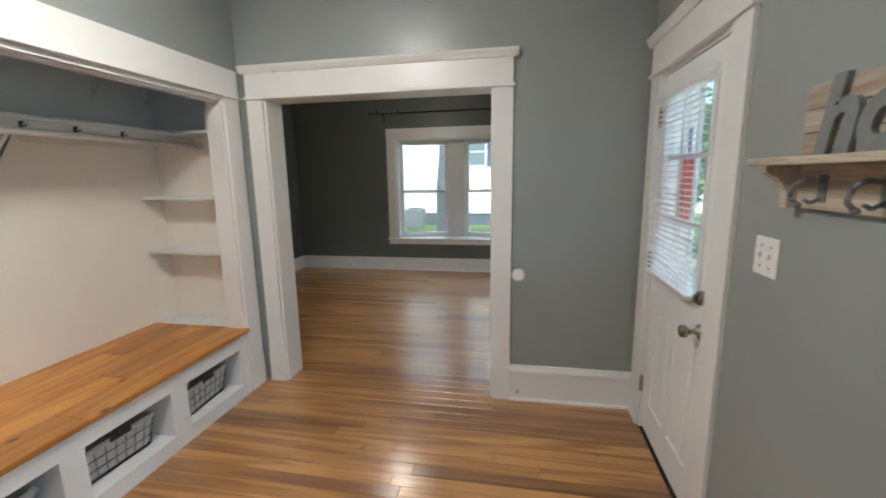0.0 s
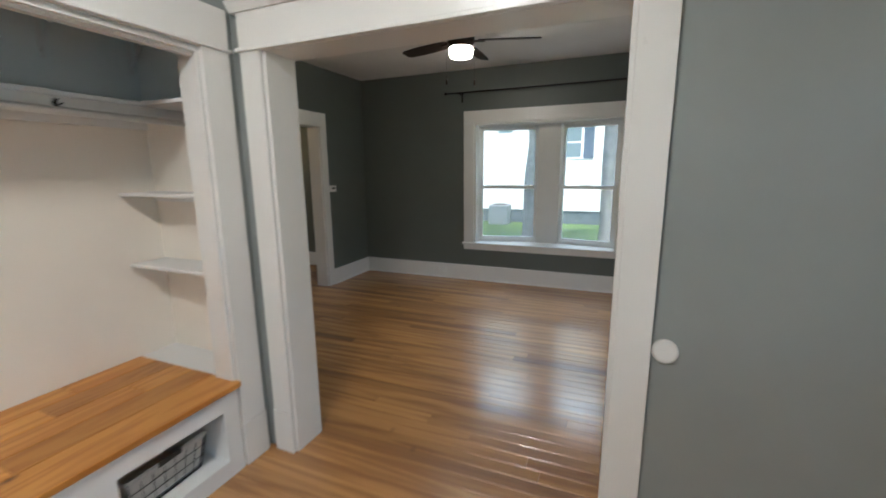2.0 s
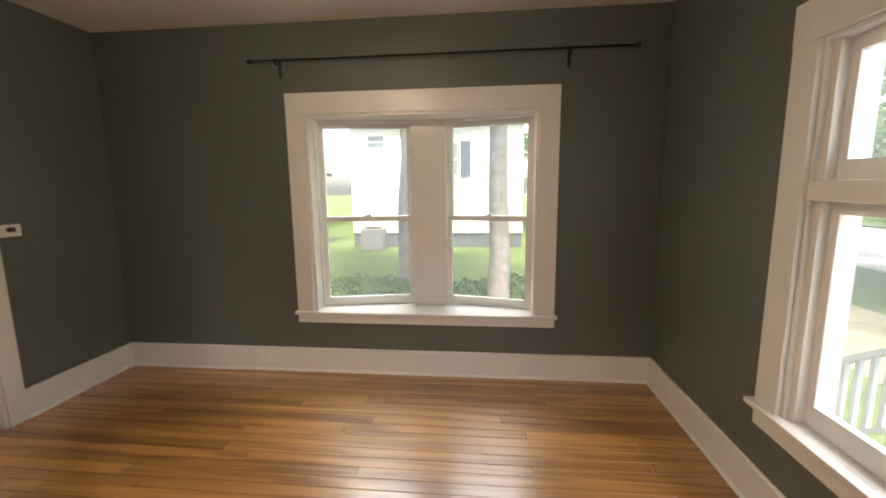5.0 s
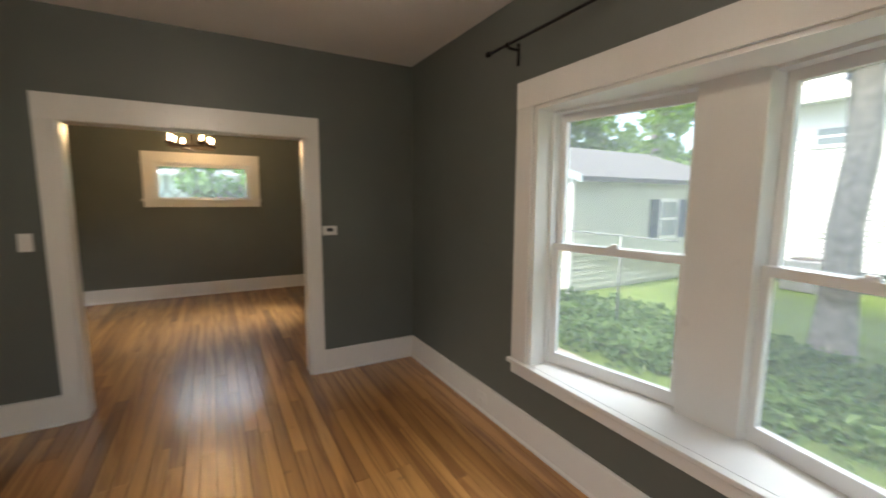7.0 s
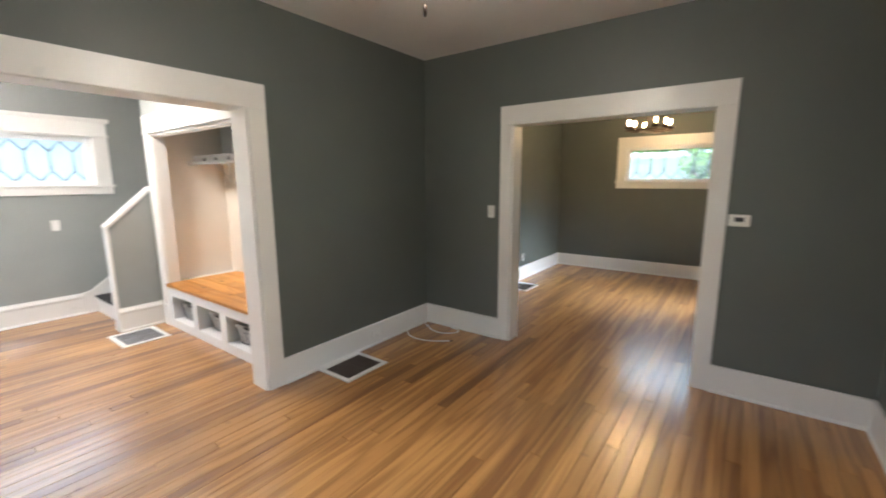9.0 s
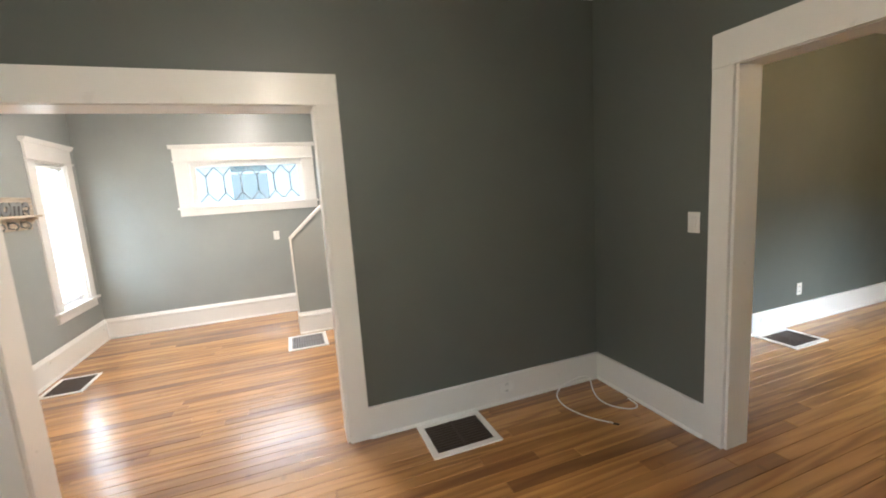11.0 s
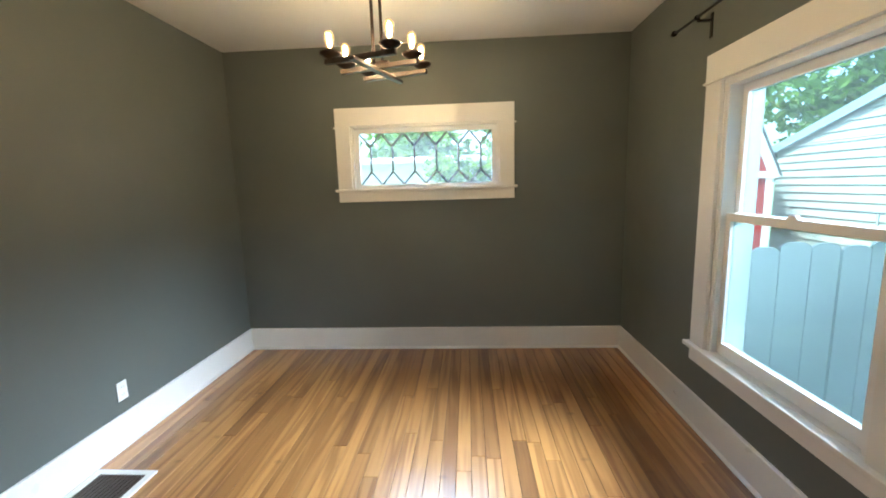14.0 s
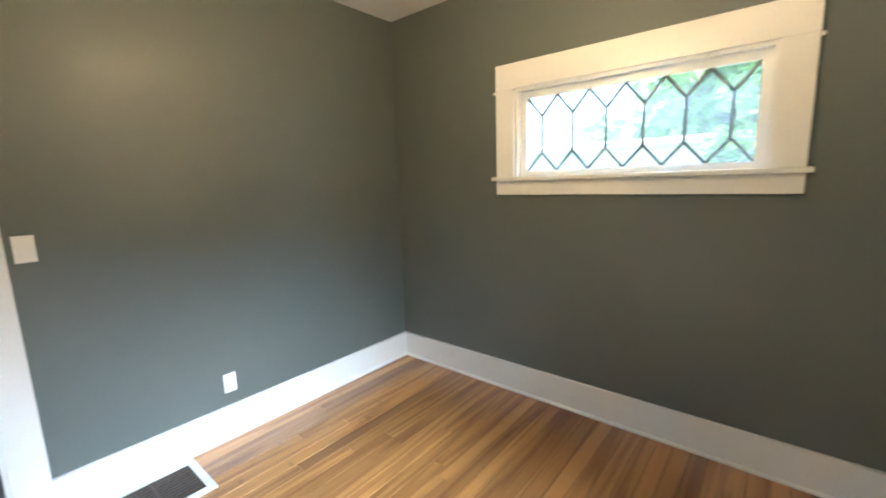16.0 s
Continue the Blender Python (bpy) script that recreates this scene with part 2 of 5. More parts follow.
FAN_GLOW = glow("fan_light_glass", (1.0, 0.85, 0.68), 19.0)
BULB_GLOW = glow("warm_bulb_filament", (1.0, 0.66, 0.31), 75.0)


def bulb_glass():
    """Clear bulb glass with added orange emission that draws the halo round its filament."""
    m = bpy.data.materials.new("warm_bulb_glass")
    m.use_nodes = True
    n, l = m.node_tree.nodes, m.node_tree.links
    n.remove(n["Principled BSDF"])
    tr, em, mx = n.new("ShaderNodeBsdfTransparent"), n.new("ShaderNodeEmission"), n.new("ShaderNodeMixShader")
    em.inputs["Color"].default_value, em.inputs["Strength"].default_value = (1.0, 0.50, 0.15, 1), 0.28
    mx.inputs[0].default_value = 0.5
    l.new(tr.outputs[0], mx.inputs[1])
    l.new(em.outputs[0], mx.inputs[2])
    l.new(mx.outputs[0], n["Material Output"].inputs["Surface"])
    return m


BULB_GLASS = bulb_glass()
KITCHEN_GLOW = glow("kitchen_light_glass", (1.0, 0.93, 0.82), 24.0)
FOYER_GLOW = glow("foyer_light_glass", (1.0, 0.88, 0.77), 31.0)
SIDING = paint("white_clapboard", (0.82, 0.81, 0.77), 0.6, 0.06, 40, 0.2)
SIDING_CREAM = paint("cream_clapboard", (0.52, 0.53, 0.46), 0.6, 0.08, 40, 0.2)
ROOF = plain("gray_shingles", (0.085, 0.088, 0.092), 0.9, 0.0, 0.3, 12)
SHUTTER = plain("navy_shutter", (0.04, 0.06, 0.10), 0.6)
DARKGLASS = plain("dim_window_glass", (0.16, 0.2, 0.22), 0.1)
FOUND = plain("dark_foundation", (0.09, 0.1, 0.11), 0.9, 0.0, 0.25, 6)
FENCE_WHITE = paint("weathered_white_fence", (0.58, 0.61, 0.62), 0.7, 0.1, 40, 0.3, scuff=0.5)
PIPE = plain("dull_dark_pipe", (0.22, 0.24, 0.24), 0.6, 0.3)
BARN_RED = plain("barn_red", (0.33, 0.035, 0.03), 0.7)
BARK = plain("gray_bark", (0.24, 0.22, 0.2), 0.95, 0.0, 0.28, 9)
LEAF = leafy("leaves", (0.07, 0.15, 0.025), (0.18, 0.30, 0.06))
IVY = leafy("ivy_leaves", (0.042, 0.095, 0.028), (0.11, 0.19, 0.055))
CONCRETE = plain("concrete_path", (0.30, 0.255, 0.225), 0.9, 0.0, 0.2, 8)
DECK = plain("porch_boards", (0.33, 0.33, 0.32), 0.7, 0.0, 0.2, 10)


def grass_material():
    m, t, n, l, p = nodes_of("lawn")
    v = coords(n, l)
    c = ramp(n, l, noise_node(n, l, v, 0.8, 6, 0.7), [(0.3, (0.08, 0.135, 0.026)), (0.55, (0.13, 0.205, 0.042)), (0.75, (0.22, 0.235, 0.085))])
    f = noise_node(n, l, v, 40, 4, 0.8)
    l.new(mixed(n, l, "MULTIPLY", 0.8, c, ramp(n, l, f, [(0.3, (0.5, 0.5, 0.5)), (0.7, (1.15, 1.15, 1.1))])), p.inputs["Base Color"])
    p.inputs["Roughness"].default_value = 0.95
    bump(n, l, p, f, 0.8, 0.05)
    return m


LAWN = grass_material()


# ---- mesh helpers ----
def box(bm, x0, y0, z0, x1, y1, z1, bevel=0.0):
    x0, x1, y0, y1, z0, z1 = min(x0, x1), max(x0, x1), min(y0, y1), max(y0, y1), min(z0, z1), max(z0, z1)
    vs = [bm.verts.new(c) for c in ((x0, y0, z0), (x1, y0, z0), (x1, y1, z0), (x0, y1, z0), (x0, y0, z1), (x1, y0, z1), (x1, y1, z1), (x0, y1, z1))]
    fs = [bm.faces.new([vs[k] for k in f]) for f in ((3, 2, 1, 0), (4, 5, 6, 7), (0, 1, 5, 4), (1, 2, 6, 5), (2, 3, 7, 6), (3, 0, 4, 7))]
    if bevel:
        es = {e for f in fs for e in f.edges}
        bmesh.ops.bevel(bm, geom=list(es), offset=bevel, segments=2, affect="EDGES", profile=0.5)
    return vs


def boxes(*rows, bevel=0.0):
    bm = bmesh.new()
    for r in rows:
        box(bm, *r, bevel=bevel)
    return bm


def prism(bm, pts, axis, a, b):
    """A polygon (in the two axes that are left, in order) drawn out along one axis from a to b."""
    def place(p, h):
        return {"x": (h, p[0], p[1]), "y": (p[0], h, p[1]), "z": (p[0], p[1], h)}[axis]
    lo, hi = [bm.verts.new(place(p, a)) for p in pts], [bm.verts.new(place(p, b)) for p in pts]
    k = len(pts)
    bm.faces.new(lo)
    bm.faces.new(hi[::-1])
    for i in range(k):
        bm.faces.new((lo[i], hi[i], hi[(i + 1) % k], lo[(i + 1) % k]))
    bmesh.ops.recalc_face_normals(bm, faces=bm.faces)
    return bm


def rod(bm, a, b, r0, r1=None, seg=12):
    a, b = Vector(a), Vector(b)
    r1 = r0 if r1 is None else r1
    q = (b - a).to_track_quat("Z", "Y").to_matrix()
    rings = []
    for c, r in ((a, r0), (b, r1)):
        rings.append([bm.verts.new(c + q @ Vector((r * math.cos(t), r * math.sin(t), 0))) for t in (2 * math.pi * k / seg for k in range(seg))])
    bm.faces.new(rings[0][::-1])
    bm.faces.new(rings[1])
    for k in range(seg):
        f = bm.faces.new((rings[0][k], rings[0][(k + 1) % seg], rings[1][(k + 1) % seg], rings[1][k]))
        f.smooth = True
    return bm


def tube(bm, pts, r, seg=8):
    for a, b in zip(pts, pts[1:]):
        rod(bm, a, b, r, r, seg)
    return bm


def lathe(bm, profile, at=(0, 0, 0), seg=20, axis="z"):
    """Rings of (radius, height) about an upright or lying axis."""
    rings = []
    for r, h in profile:
        ring = []
        for k in range(seg):
            t = 2 * math.pi * k / seg
            p = {"z": (r * math.cos(t), r * math.sin(t), h), "x": (h, r * math.cos(t), r * math.sin(t)), "y": (r * math.cos(t), h, r * math.sin(t))}[axis]
            ring.append(bm.verts.new(Vector(at) + Vector(p)))
        rings.append(ring)
    for a, b in zip(rings, rings[1:]):
        for k in range(seg):
            bm.faces.new((a[k], a[(k + 1) % seg], b[(k + 1) % seg], b[k])).smooth = True
    bm.faces.new(rings[0])
    bm.faces.new(rings[-1])
    bmesh.ops.recalc_face_normals(bm, faces=bm.faces)
    return bm


def mesh_of(name, bm, material):
    me = bpy.data.meshes.new(name)
    bm.to_mesh(me)
    bm.free()
    me.materials.append(material)
    return me


def part(name, bm, material, parent=None, label=""):
    ob = new(name, mesh_of(name, bm, material))
    if parent is not None:
        ob.parent = parent
    if label:
        ob["label"] = label
    return ob


def thing(name, label, category, at=(0, 0, 0), rot=0.0, group="", kind=""):
    e = new(name)
    e.matrix_world = pose(*at, 0, 0, rot)
    return tagged(e, label, category, group, kind)


def structure(name, bm, material, label, category):
    return tagged(part(name, bm, material), label, category, "", "structure")


def slab_with_holes(axis, p0, p1, a0, a1, z0, z1, holes=()):
    """A wall from a0 to a1 along the other axis, p0 to p1 thick, with openings (b0, b1, low, high) right through it."""
    us = sorted({a0, a1, *[min(max(h[k], a0), a1) for h in holes for k in (0, 1)]})
    zs = sorted({z0, z1, *[min(max(h[k], z0), z1) for h in holes for k in (2, 3)]})
    full = set()
    for i in range(len(us) - 1):
        for j in range(len(zs) - 1):
            u, z = (us[i] + us[i + 1]) / 2, (zs[j] + zs[j + 1]) / 2
            if not any(h[0] < u < h[1] and h[2] < z < h[3] for h in holes):
                full.add((i, j))
    bm = bmesh.new()
    cache = {}

    def v(u, p, z):
        k = (u, p, z)
        if k not in cache:
            cache[k] = bm.verts.new((u, p, z) if axis == "y" else (p, u, z))
        return cache[k]
    for i, j in full:
        u0, u1, w0, w1 = us[i], us[i + 1], zs[j], zs[j + 1]
        quads = [((u0, p0, w0), (u1, p0, w0), (u1, p0, w1), (u0, p0, w1)), ((u0, p1, w0), (u0, p1, w1), (u1, p1, w1), (u1, p1, w0))]
        if (i - 1, j) not in full:
            quads.append(((u0, p0, w0), (u0, p0, w1), (u0, p1, w1), (u0, p1, w0)))
        if (i + 1, j) not in full:
            quads.append(((u1, p0, w0), (u1, p1, w0), (u1, p1, w1), (u1, p0, w1)))
        if (i, j - 1) not in full:
            quads.append(((u0, p0, w0), (u0, p1, w0), (u1, p1, w0), (u1, p0, w0)))
        if (i, j + 1) not in full:
            quads.append(((u0, p0, w1), (u1, p0, w1), (u1, p1, w1), (u0, p1, w1)))
        for q in quads:
            bm.faces.new([v(*c) for c in q])
    bmesh.ops.recalc_face_normals(bm, faces=bm.faces)
    return bm


# ---- plan ----
XL, XLD = -1.935, -2.10      # living room west wall, its dining side
XR = 2.43                    # front (east) wall, inside
YN = 3.72                    # north wall, inside
YS = 0.19                    # south wall of living and dining room
XD = -5.87                   # dining room west wall
YF = -3.32                   # foyer south wall
XF = -0.20                   # foyer west wall
H = 2.75                     # ceilings
HEAD = 2.04                  # heads of openings
A0, A1 = -0.02, 1.53          # opening foyer to living room
D0, D1 = 1.197, 2.748        # opening living to dining room
K0, K1 = -3.43, -2.70        # doorway to the kitchen
WX0, WX1, WZ0, WZ1 = -0.235, 1.55, 0.50, 2.085
FY0, FY1, FZ0, FZ1 = 1.20, 2.36, 0.50, 2.07
EX0, EX1, EZ0, EZ1 = -4.53, -3.53, 0.50, 2.05
SY0, SY1, SZ0, SZ1 = 1.295, 2.62, 1.50, 2.075
PX0, PX1, PZ0, PZ1 = -0.05, 1.315, 1.50, 2.08
QY0, QY1, QZ0, QZ1 = -3.06, -2.46, 0.55, 2.07
DY0, DY1 = -0.94, -0.18      # front door
KX0, KX1, KZ0, KZ1 = -4.74, -4.0, 0.98, 2.06

structure("wall_foyer_north", slab_with_holes("y", 0.0, 0.095, XF, XR + 0.2, 0, H, [(A0, A1, 0, HEAD)]), WALL_FOYER, "light gray painted foyer wall with a wide cased opening", "wall")
structure("wall_living_south", slab_with_holes("y", 0.095, YS, XD, XR + 0.2, 0, H, [(A0, A1, 0, HEAD), (K0, K1, 0, HEAD)]), WALL_DARK, "dark gray-green wall with openings to foyer and kitchen", "wall")
structure("wall_kitchen_north", slab_with_holes("y", 0.0, 0.095, XD, -1.07, 0, H, [(K0, K1, 0, HEAD)]), WALL_DARK, "dark gray kitchen side of the doorway wall", "wall")
structure("wall_living_west", slab_with_holes("x", -2.018, XL, YS, YN, 0, H, [(D0, D1, 0, HEAD)]), WALL_DARK, "dark gray-green wall with opening to the dining room", "wall")
structure("wall_dining_east", slab_with_holes("x", XLD, -2.018, YS, YN, 0, H, [(D0, D1, 0, HEAD)]), WALL_DARK, "dark gray-green dining room side of the opening wall", "wall")
structure("wall_north", slab_with_holes("y", YN, YN + 0.2, XD, XR, 0, H, [(WX0, WX1, WZ0, WZ1), (EX0, EX1, EZ0, EZ1)]), WALL_DARK, "dark gray-green outer wall with two windows", "wall")
structure("wall_living_east", slab_with_holes("x", XR, XR + 0.2, YS, YN + 0.2, 0, H, [(FY0, FY1, FZ0, FZ1)]), WALL_DARK, "dark gray-green front wall with a large window", "wall")
structure("wall_foyer_east", slab_with_holes("x", XR, XR + 0.2, YF - 0.2, 0.0, 0, H, [(DY0, DY1, 0, 2.03), (QY0, QY1, QZ0, QZ1)]), WALL_FOYER, "light gray foyer front wall with door and window", "wall")
structure("wall_foyer_south", slab_with_holes("y", YF - 0.2, YF, -2.3, XR, 0, H, [(PX0, PX1, PZ0, PZ1)]), WALL_FOYER, "light gray foyer wall with a high leaded window", "wall")
structure("wall_dining_west", slab_with_holes("x", XD - 0.2, XD, -3.2, YN + 0.2, 0, H, [(SY0, SY1, SZ0, SZ1)]), WALL_DARK, "dark gray-green wall with a high leaded window", "wall")
structure("wall_dining_chase", boxes((-2.60, YS, 0, XLD, 0.71, H)), WALL_DARK, "dark gray-green boxed chimney chase in the corner", "wall")
structure("wall_foyer_west", slab_with_holes("x", -0.32, XF, -2.2, 0.0, 0, H, [(-2.0, -0.18, 0, HEAD)]), WALL_FOYER, "light gray foyer wall round the bench nook", "wall")
structure("wall_stair_north", boxes((-2.3, -2.3, 0, -0.32, -2.2, H)), WALL_FOYER, "light gray wall beside the stairs", "wall")
structure("wall_stair_end", boxes((-2.4, YF, 0, -2.3, -2.2, H)), WALL_FOYER, "light gray wall at the head of the stairs", "wall")
structure("wall_nook_back", boxes((-1.07, -2.2, 0, -0.95, 0.093, 1.83)), WALL_NOOK, "cream white back wall of the bench nook", "wall")
structure("wall_nook_back_upper", boxes((-1.07, -2.2, 1.83, -0.95, 0.093, H)), WALL_NOOK_UP, "blue-gray upper back wall of the nook", "wall")
structure("wall_nook_north", boxes((-0.95, 0.035, 0, XF, 0.093, 1.83)), WALL_NOOK, "white side wall of the bench nook", "wall")
structure("wall_nook_north_upper", boxes((-0.95, 0.035, 1.83, XF, 0.093, H)), WALL_NOOK_UP, "blue-gray upper side wall of the nook", "wall")
structure("wall_nook_south", boxes((-0.95, -2.2, 0, -0.32, -2.1, H)), WALL_NOOK, "white side wall of the bench nook", "wall")
structure("wall_kitchen_south", slab_with_holes("y", -3.2, -3.0, XD, -2.4, 0, H, [(KX0, KX1, KZ0, KZ1)]), WALL_DARK, "dark gray kitchen wall with a window", "wall")
structure("wall_kitchen_east", boxes((-2.4, -2.2, 0, -2.3, 0.0, H)), WALL_DARK, "dark gray kitchen side wall", "wall")
structure("ceiling", boxes((XD - 0.2, -3.52, H, XR + 0.2, YN + 0.2, H + 0.12)), CEIL, "white painted plaster ceiling", "ceiling")
structure("ceiling_kitchen", boxes((XD, -3.0, 2.45, -2.4, 0.0, 2.5)), CEIL, "white dropped kitchen ceiling", "ceiling")
structure("floor_kitchen", boxes((XD, -3.0, -0.1, -2.4, 0.06, -0.002)), KITCHEN_FLOOR, "dark slate-colored kitchen floor", "floor")


# ---- trim ----
def baseboard(runs, name, height, cap, label, mat=TRIM):
    """Runs of (axis, wall face, sign into the room, from, to), each a board with a top moulding and a shoe at the floor."""
    for axis, p, s, a, b in runs:
        bm = bmesh.new()
        if cap:
            prof = [(0, 0), (0.032, 0), (0.032, 0.012), (0.02, 0.022), (0.02, height - 0.06), (0.026, height - 0.055), (0.026, height - 0.035), (0.014, height - 0.012), (0.012, height), (0, height)]
        else:
            prof = [(0, 0), (0.03, 0), (0.03, 0.010), (0.019, 0.021), (0.018, height - 0.006), (0.012, height), (0, height)]
        prism(bm, [(p + s * d, z) for d, z in prof], "y" if axis == "x" else "x", a, b)
        structure(name, bm, mat, label, "baseboard")


BASE = "white painted wooden baseboard"
cw, ca, cf = 0.109, 0.125, 0.118
baseboard([
    ("y", YN, -1, XL, XR), ("x", XL, 1, YS, D0 - cw), ("x", XL, 1, D1 + cw, YN), ("y", YS, 1, XL, A0 - ca), ("y", YS, 1, A1 + ca, XR), ("x", XR, -1, YS, YN),
    ("y", YN, -1, XD, XLD), ("x", XD, 1, YS, YN), ("y", YS, 1, XD, K0 - 0.13), ("x", XLD, -1, D1 + cw, YN), ("x", XLD, -1, 0.71, D0 - cw),
    ("y", 0.71, 1, -2.60, XLD), ("x", -2.60, -1, YS, 0.728)], "baseboard", 0.205, False, BASE)
baseboard([
    ("y", 0.0, -1, A1 + cf, XR), ("y", YF, 1, 0.22, XR), ("x", XR, -1, YF, DY0 - 0.15), ("x", XR, -1, DY1 + 0.14, 0.0), ("y", -2.2, 1, XF, 0.215)], "baseboard_foyer", 0.25, True, "tall white baseboard with a moulded cap")


def crown_profile(bm, u0, u1, z, depth):
    """A small cornice along local x, standing proud towards the room (-y)."""
    prof = [(0, z), (-depth - 0.012, z), (-depth - 0.03, z + 0.03), (-depth - 0.034, z + 0.045), (0, z + 0.045)]
    return prism(bm, prof, "x", u0, u1)


def casing(e, u0, u1, z0, z1, side=0.135, head=0.165, crown=False, bead=False, foot=0.0, plinth=False, y=0.0, d=0.02, mat=TRIM):
    """Flat casing boards round an opening, on the wall face at local y."""
    for a, b in ((u0 - side, u0), (u1, u1 + side)):
        part("side_casing", boxes((a, y - d, z0 + foot, b, y, z1), bevel=0.002), mat, e)
        if plinth:
            part("plinth", boxes((a - 0.002, y - d - 0.006, 0, b + 0.002, y, 0.235), bevel=0.003), mat, e)
    part("head_casing", boxes((u0 - side, y - d - 0.003, z1, u1 + side, y, z1 + head), bevel=0.002), mat, e)
    if crown:
        part("fillet", boxes((u0 - side - 0.014, y - d - 0.014, z1 - 0.002, u1 + side + 0.014, y, z1 + 0.016), bevel=0.003), mat, e)
        bm = crown_profile(bmesh.new(), u0 - side - 0.03, u1 + side + 0.03, z1 + head, d)
        bmesh.ops.translate(bm, verts=bm.verts, vec=(0, y, 0))
        part("cornice", bm, mat, e)
    if bead:
        part("fillet", boxes((u0 - side - 0.012, y - d - 0.012, z1 - 0.004, u1 + side + 0.012, y, z1 + 0.010), bevel=0.003), mat, e)


def jambs(e, u0, u1, z0, z1, y0, y1, t=0.018, sill=True, mat=TRIM):
    part("jamb", boxes((u0, y0, z0, u0 + t, y1, z1)), mat, e)
    part("jamb", boxes((u1 - t, y0, z0, u1, y1, z1)), mat, e)
    part("head_jamb", boxes((u0 + t, y0, z1 - t, u1 - t, y1, z1)), mat, e)
    if sill:
        part("sill", boxes((u0 + t, y0, z0, u1 - t, y1, z0 + t)), mat, e)


# cased openings: foyer to living room, living to dining room, dining room to kitchen
e = thing("cased_opening_1", "wide white cased opening between foyer and living room", "doorway", (0, 0, 0), 0, kind="structure")
casing(e, A0, A1, 0, HEAD, side=0.118, crown=True, plinth=True)
jambs(e, A0, A1, 0, HEAD + 0.013, 0.0, YS, 0.016, False)
e2 = thing("living_casing_1", "flat white casing round the foyer opening", "door casing", (0, YS, 0), 180, kind="structure")
casing(e2, -A1, -A0, 0, HEAD, side=0.125)
e = thing("cased_opening_2", "wide white cased opening between living and dining room", "doorway", (XL, 0, 0), 90, kind="structure")
casing(e, D0, D1, 0, HEAD, side=0.109)
jambs(e, D0, D1, 0, HEAD + 0.013, 0.0, XL - XLD, 0.016, False)
e2 = thing("dining_casing_2", "flat white casing on the dining room side", "door casing", (XLD, 0, 0), -90, kind="structure")
casing(e2, -D1, -D0, 0, HEAD, side=0.109)
e = thing("cased_opening_3", "white cased doorway from dining room to kitchen", "doorway", (0, YS, 0), 180, kind="structure")
casing(e, -K1, -K0, 0, HEAD, side=0.13, bead=True, plinth=False)
jambs(e, -K1, -K0, 0, HEAD, 0.0, YS, 0.016, False)
part("threshold", boxes((-K1, -0.01, 0, -K0, 0.14, 0.012), bevel=0.004), FLOOR_WOOD, e, "worn wooden threshold strip")


# ---- windows ----
def stool_and_apron(e, u0, u1, z, side=0.135, apron=0.085, horn=0.03, deep=0.05, inner=0.1):
    part("stool", boxes((u0 - side - horn, -deep, z, u1 + side + horn, 0, z + 0.026), (u0, 0, z, u1, inner, z + 0.026), bevel=0.004), TRIM, e)
    part("apron", boxes((u0 - side, -0.02, z - apron, u1 + side, 0, z), bevel=0.002), TRIM, e)


def sash(e, u0, u1, z0, z1, y, t=0.035, stile=0.05, top=0.05, bottom=0.06, name="sash", glass=None):
    """A framed pane: the frame one part, its glass a sub-part."""
    bm = slab_with_holes("y", y, y + t, u0, u1, z0, z1, [(u0 + stile, u1 - stile, z0 + bottom, z1 - top)])
    f = part(name, bm, TRIM_COOL, e)
    g = part("pane", boxes((u0 + stile - 0.005, y + t * 0.5 - 0.002, z0 + bottom - 0.005, u1 - stile + 0.005, y + t * 0.5 + 0.002, z1 - top + 0.005)), glass or GLASS, f)
    g.visible_shadow = False
    return f


def double_hung(e, u0, u1, z0, z1, zm, y=0.06, lock=True, st=0.03, glass=None):
    part("stop_bead", boxes((u0, y - 0.03, z0, u0 + st, y + 0.085, z1), (u1 - st, y - 0.03, z0, u1, y + 0.085, z1), (u0 + st, y - 0.03, z1 - st, u1 - st, y + 0.085, z1)), TRIM_COOL, e)
    sash(e, u0 + st, u1 - st, z0, zm + 0.02, y, top=0.042, bottom=0.07, stile=0.04, name="lower_sash", glass=glass)
    sash(e, u0 + st, u1 - st, zm - 0.02, z1 - st, y + 0.04, top=0.045, bottom=0.04, stile=0.04, name="upper_sash", glass=glass)
    if lock:
        m = (u0 + u1) / 2
        part("sash_lock", boxes((m - 0.03, y - 0.004, zm + 0.02, m + 0.03, y + 0.03, zm + 0.03), (m - 0.008, y - 0.012, zm + 0.03, m + 0.03, y + 0.01, zm + 0.042), bevel=0.003), TRIM_COOL, e)


# dining room, north: plain double-hung window
e = thing("window_1", "white double-hung window with flat casing and stool", "window", (0, YN, 0), 0, kind="structure")
casing(e, EX0, EX1, EZ0 + 0.026, EZ1, side=0.145, head=0.155, bead=True)
jambs(e, EX0, EX1, EZ0, EZ1, 0.0, 0.2)
stool_and_apron(e, EX0, EX1, EZ0, 0.145)
double_hung(e, EX0 + 0.018, EX1 - 0.018, EZ0 + 0.03, EZ1 - 0.018, 1.315, y=0.034, st=0.022, glass=DIMMING_GLASS)

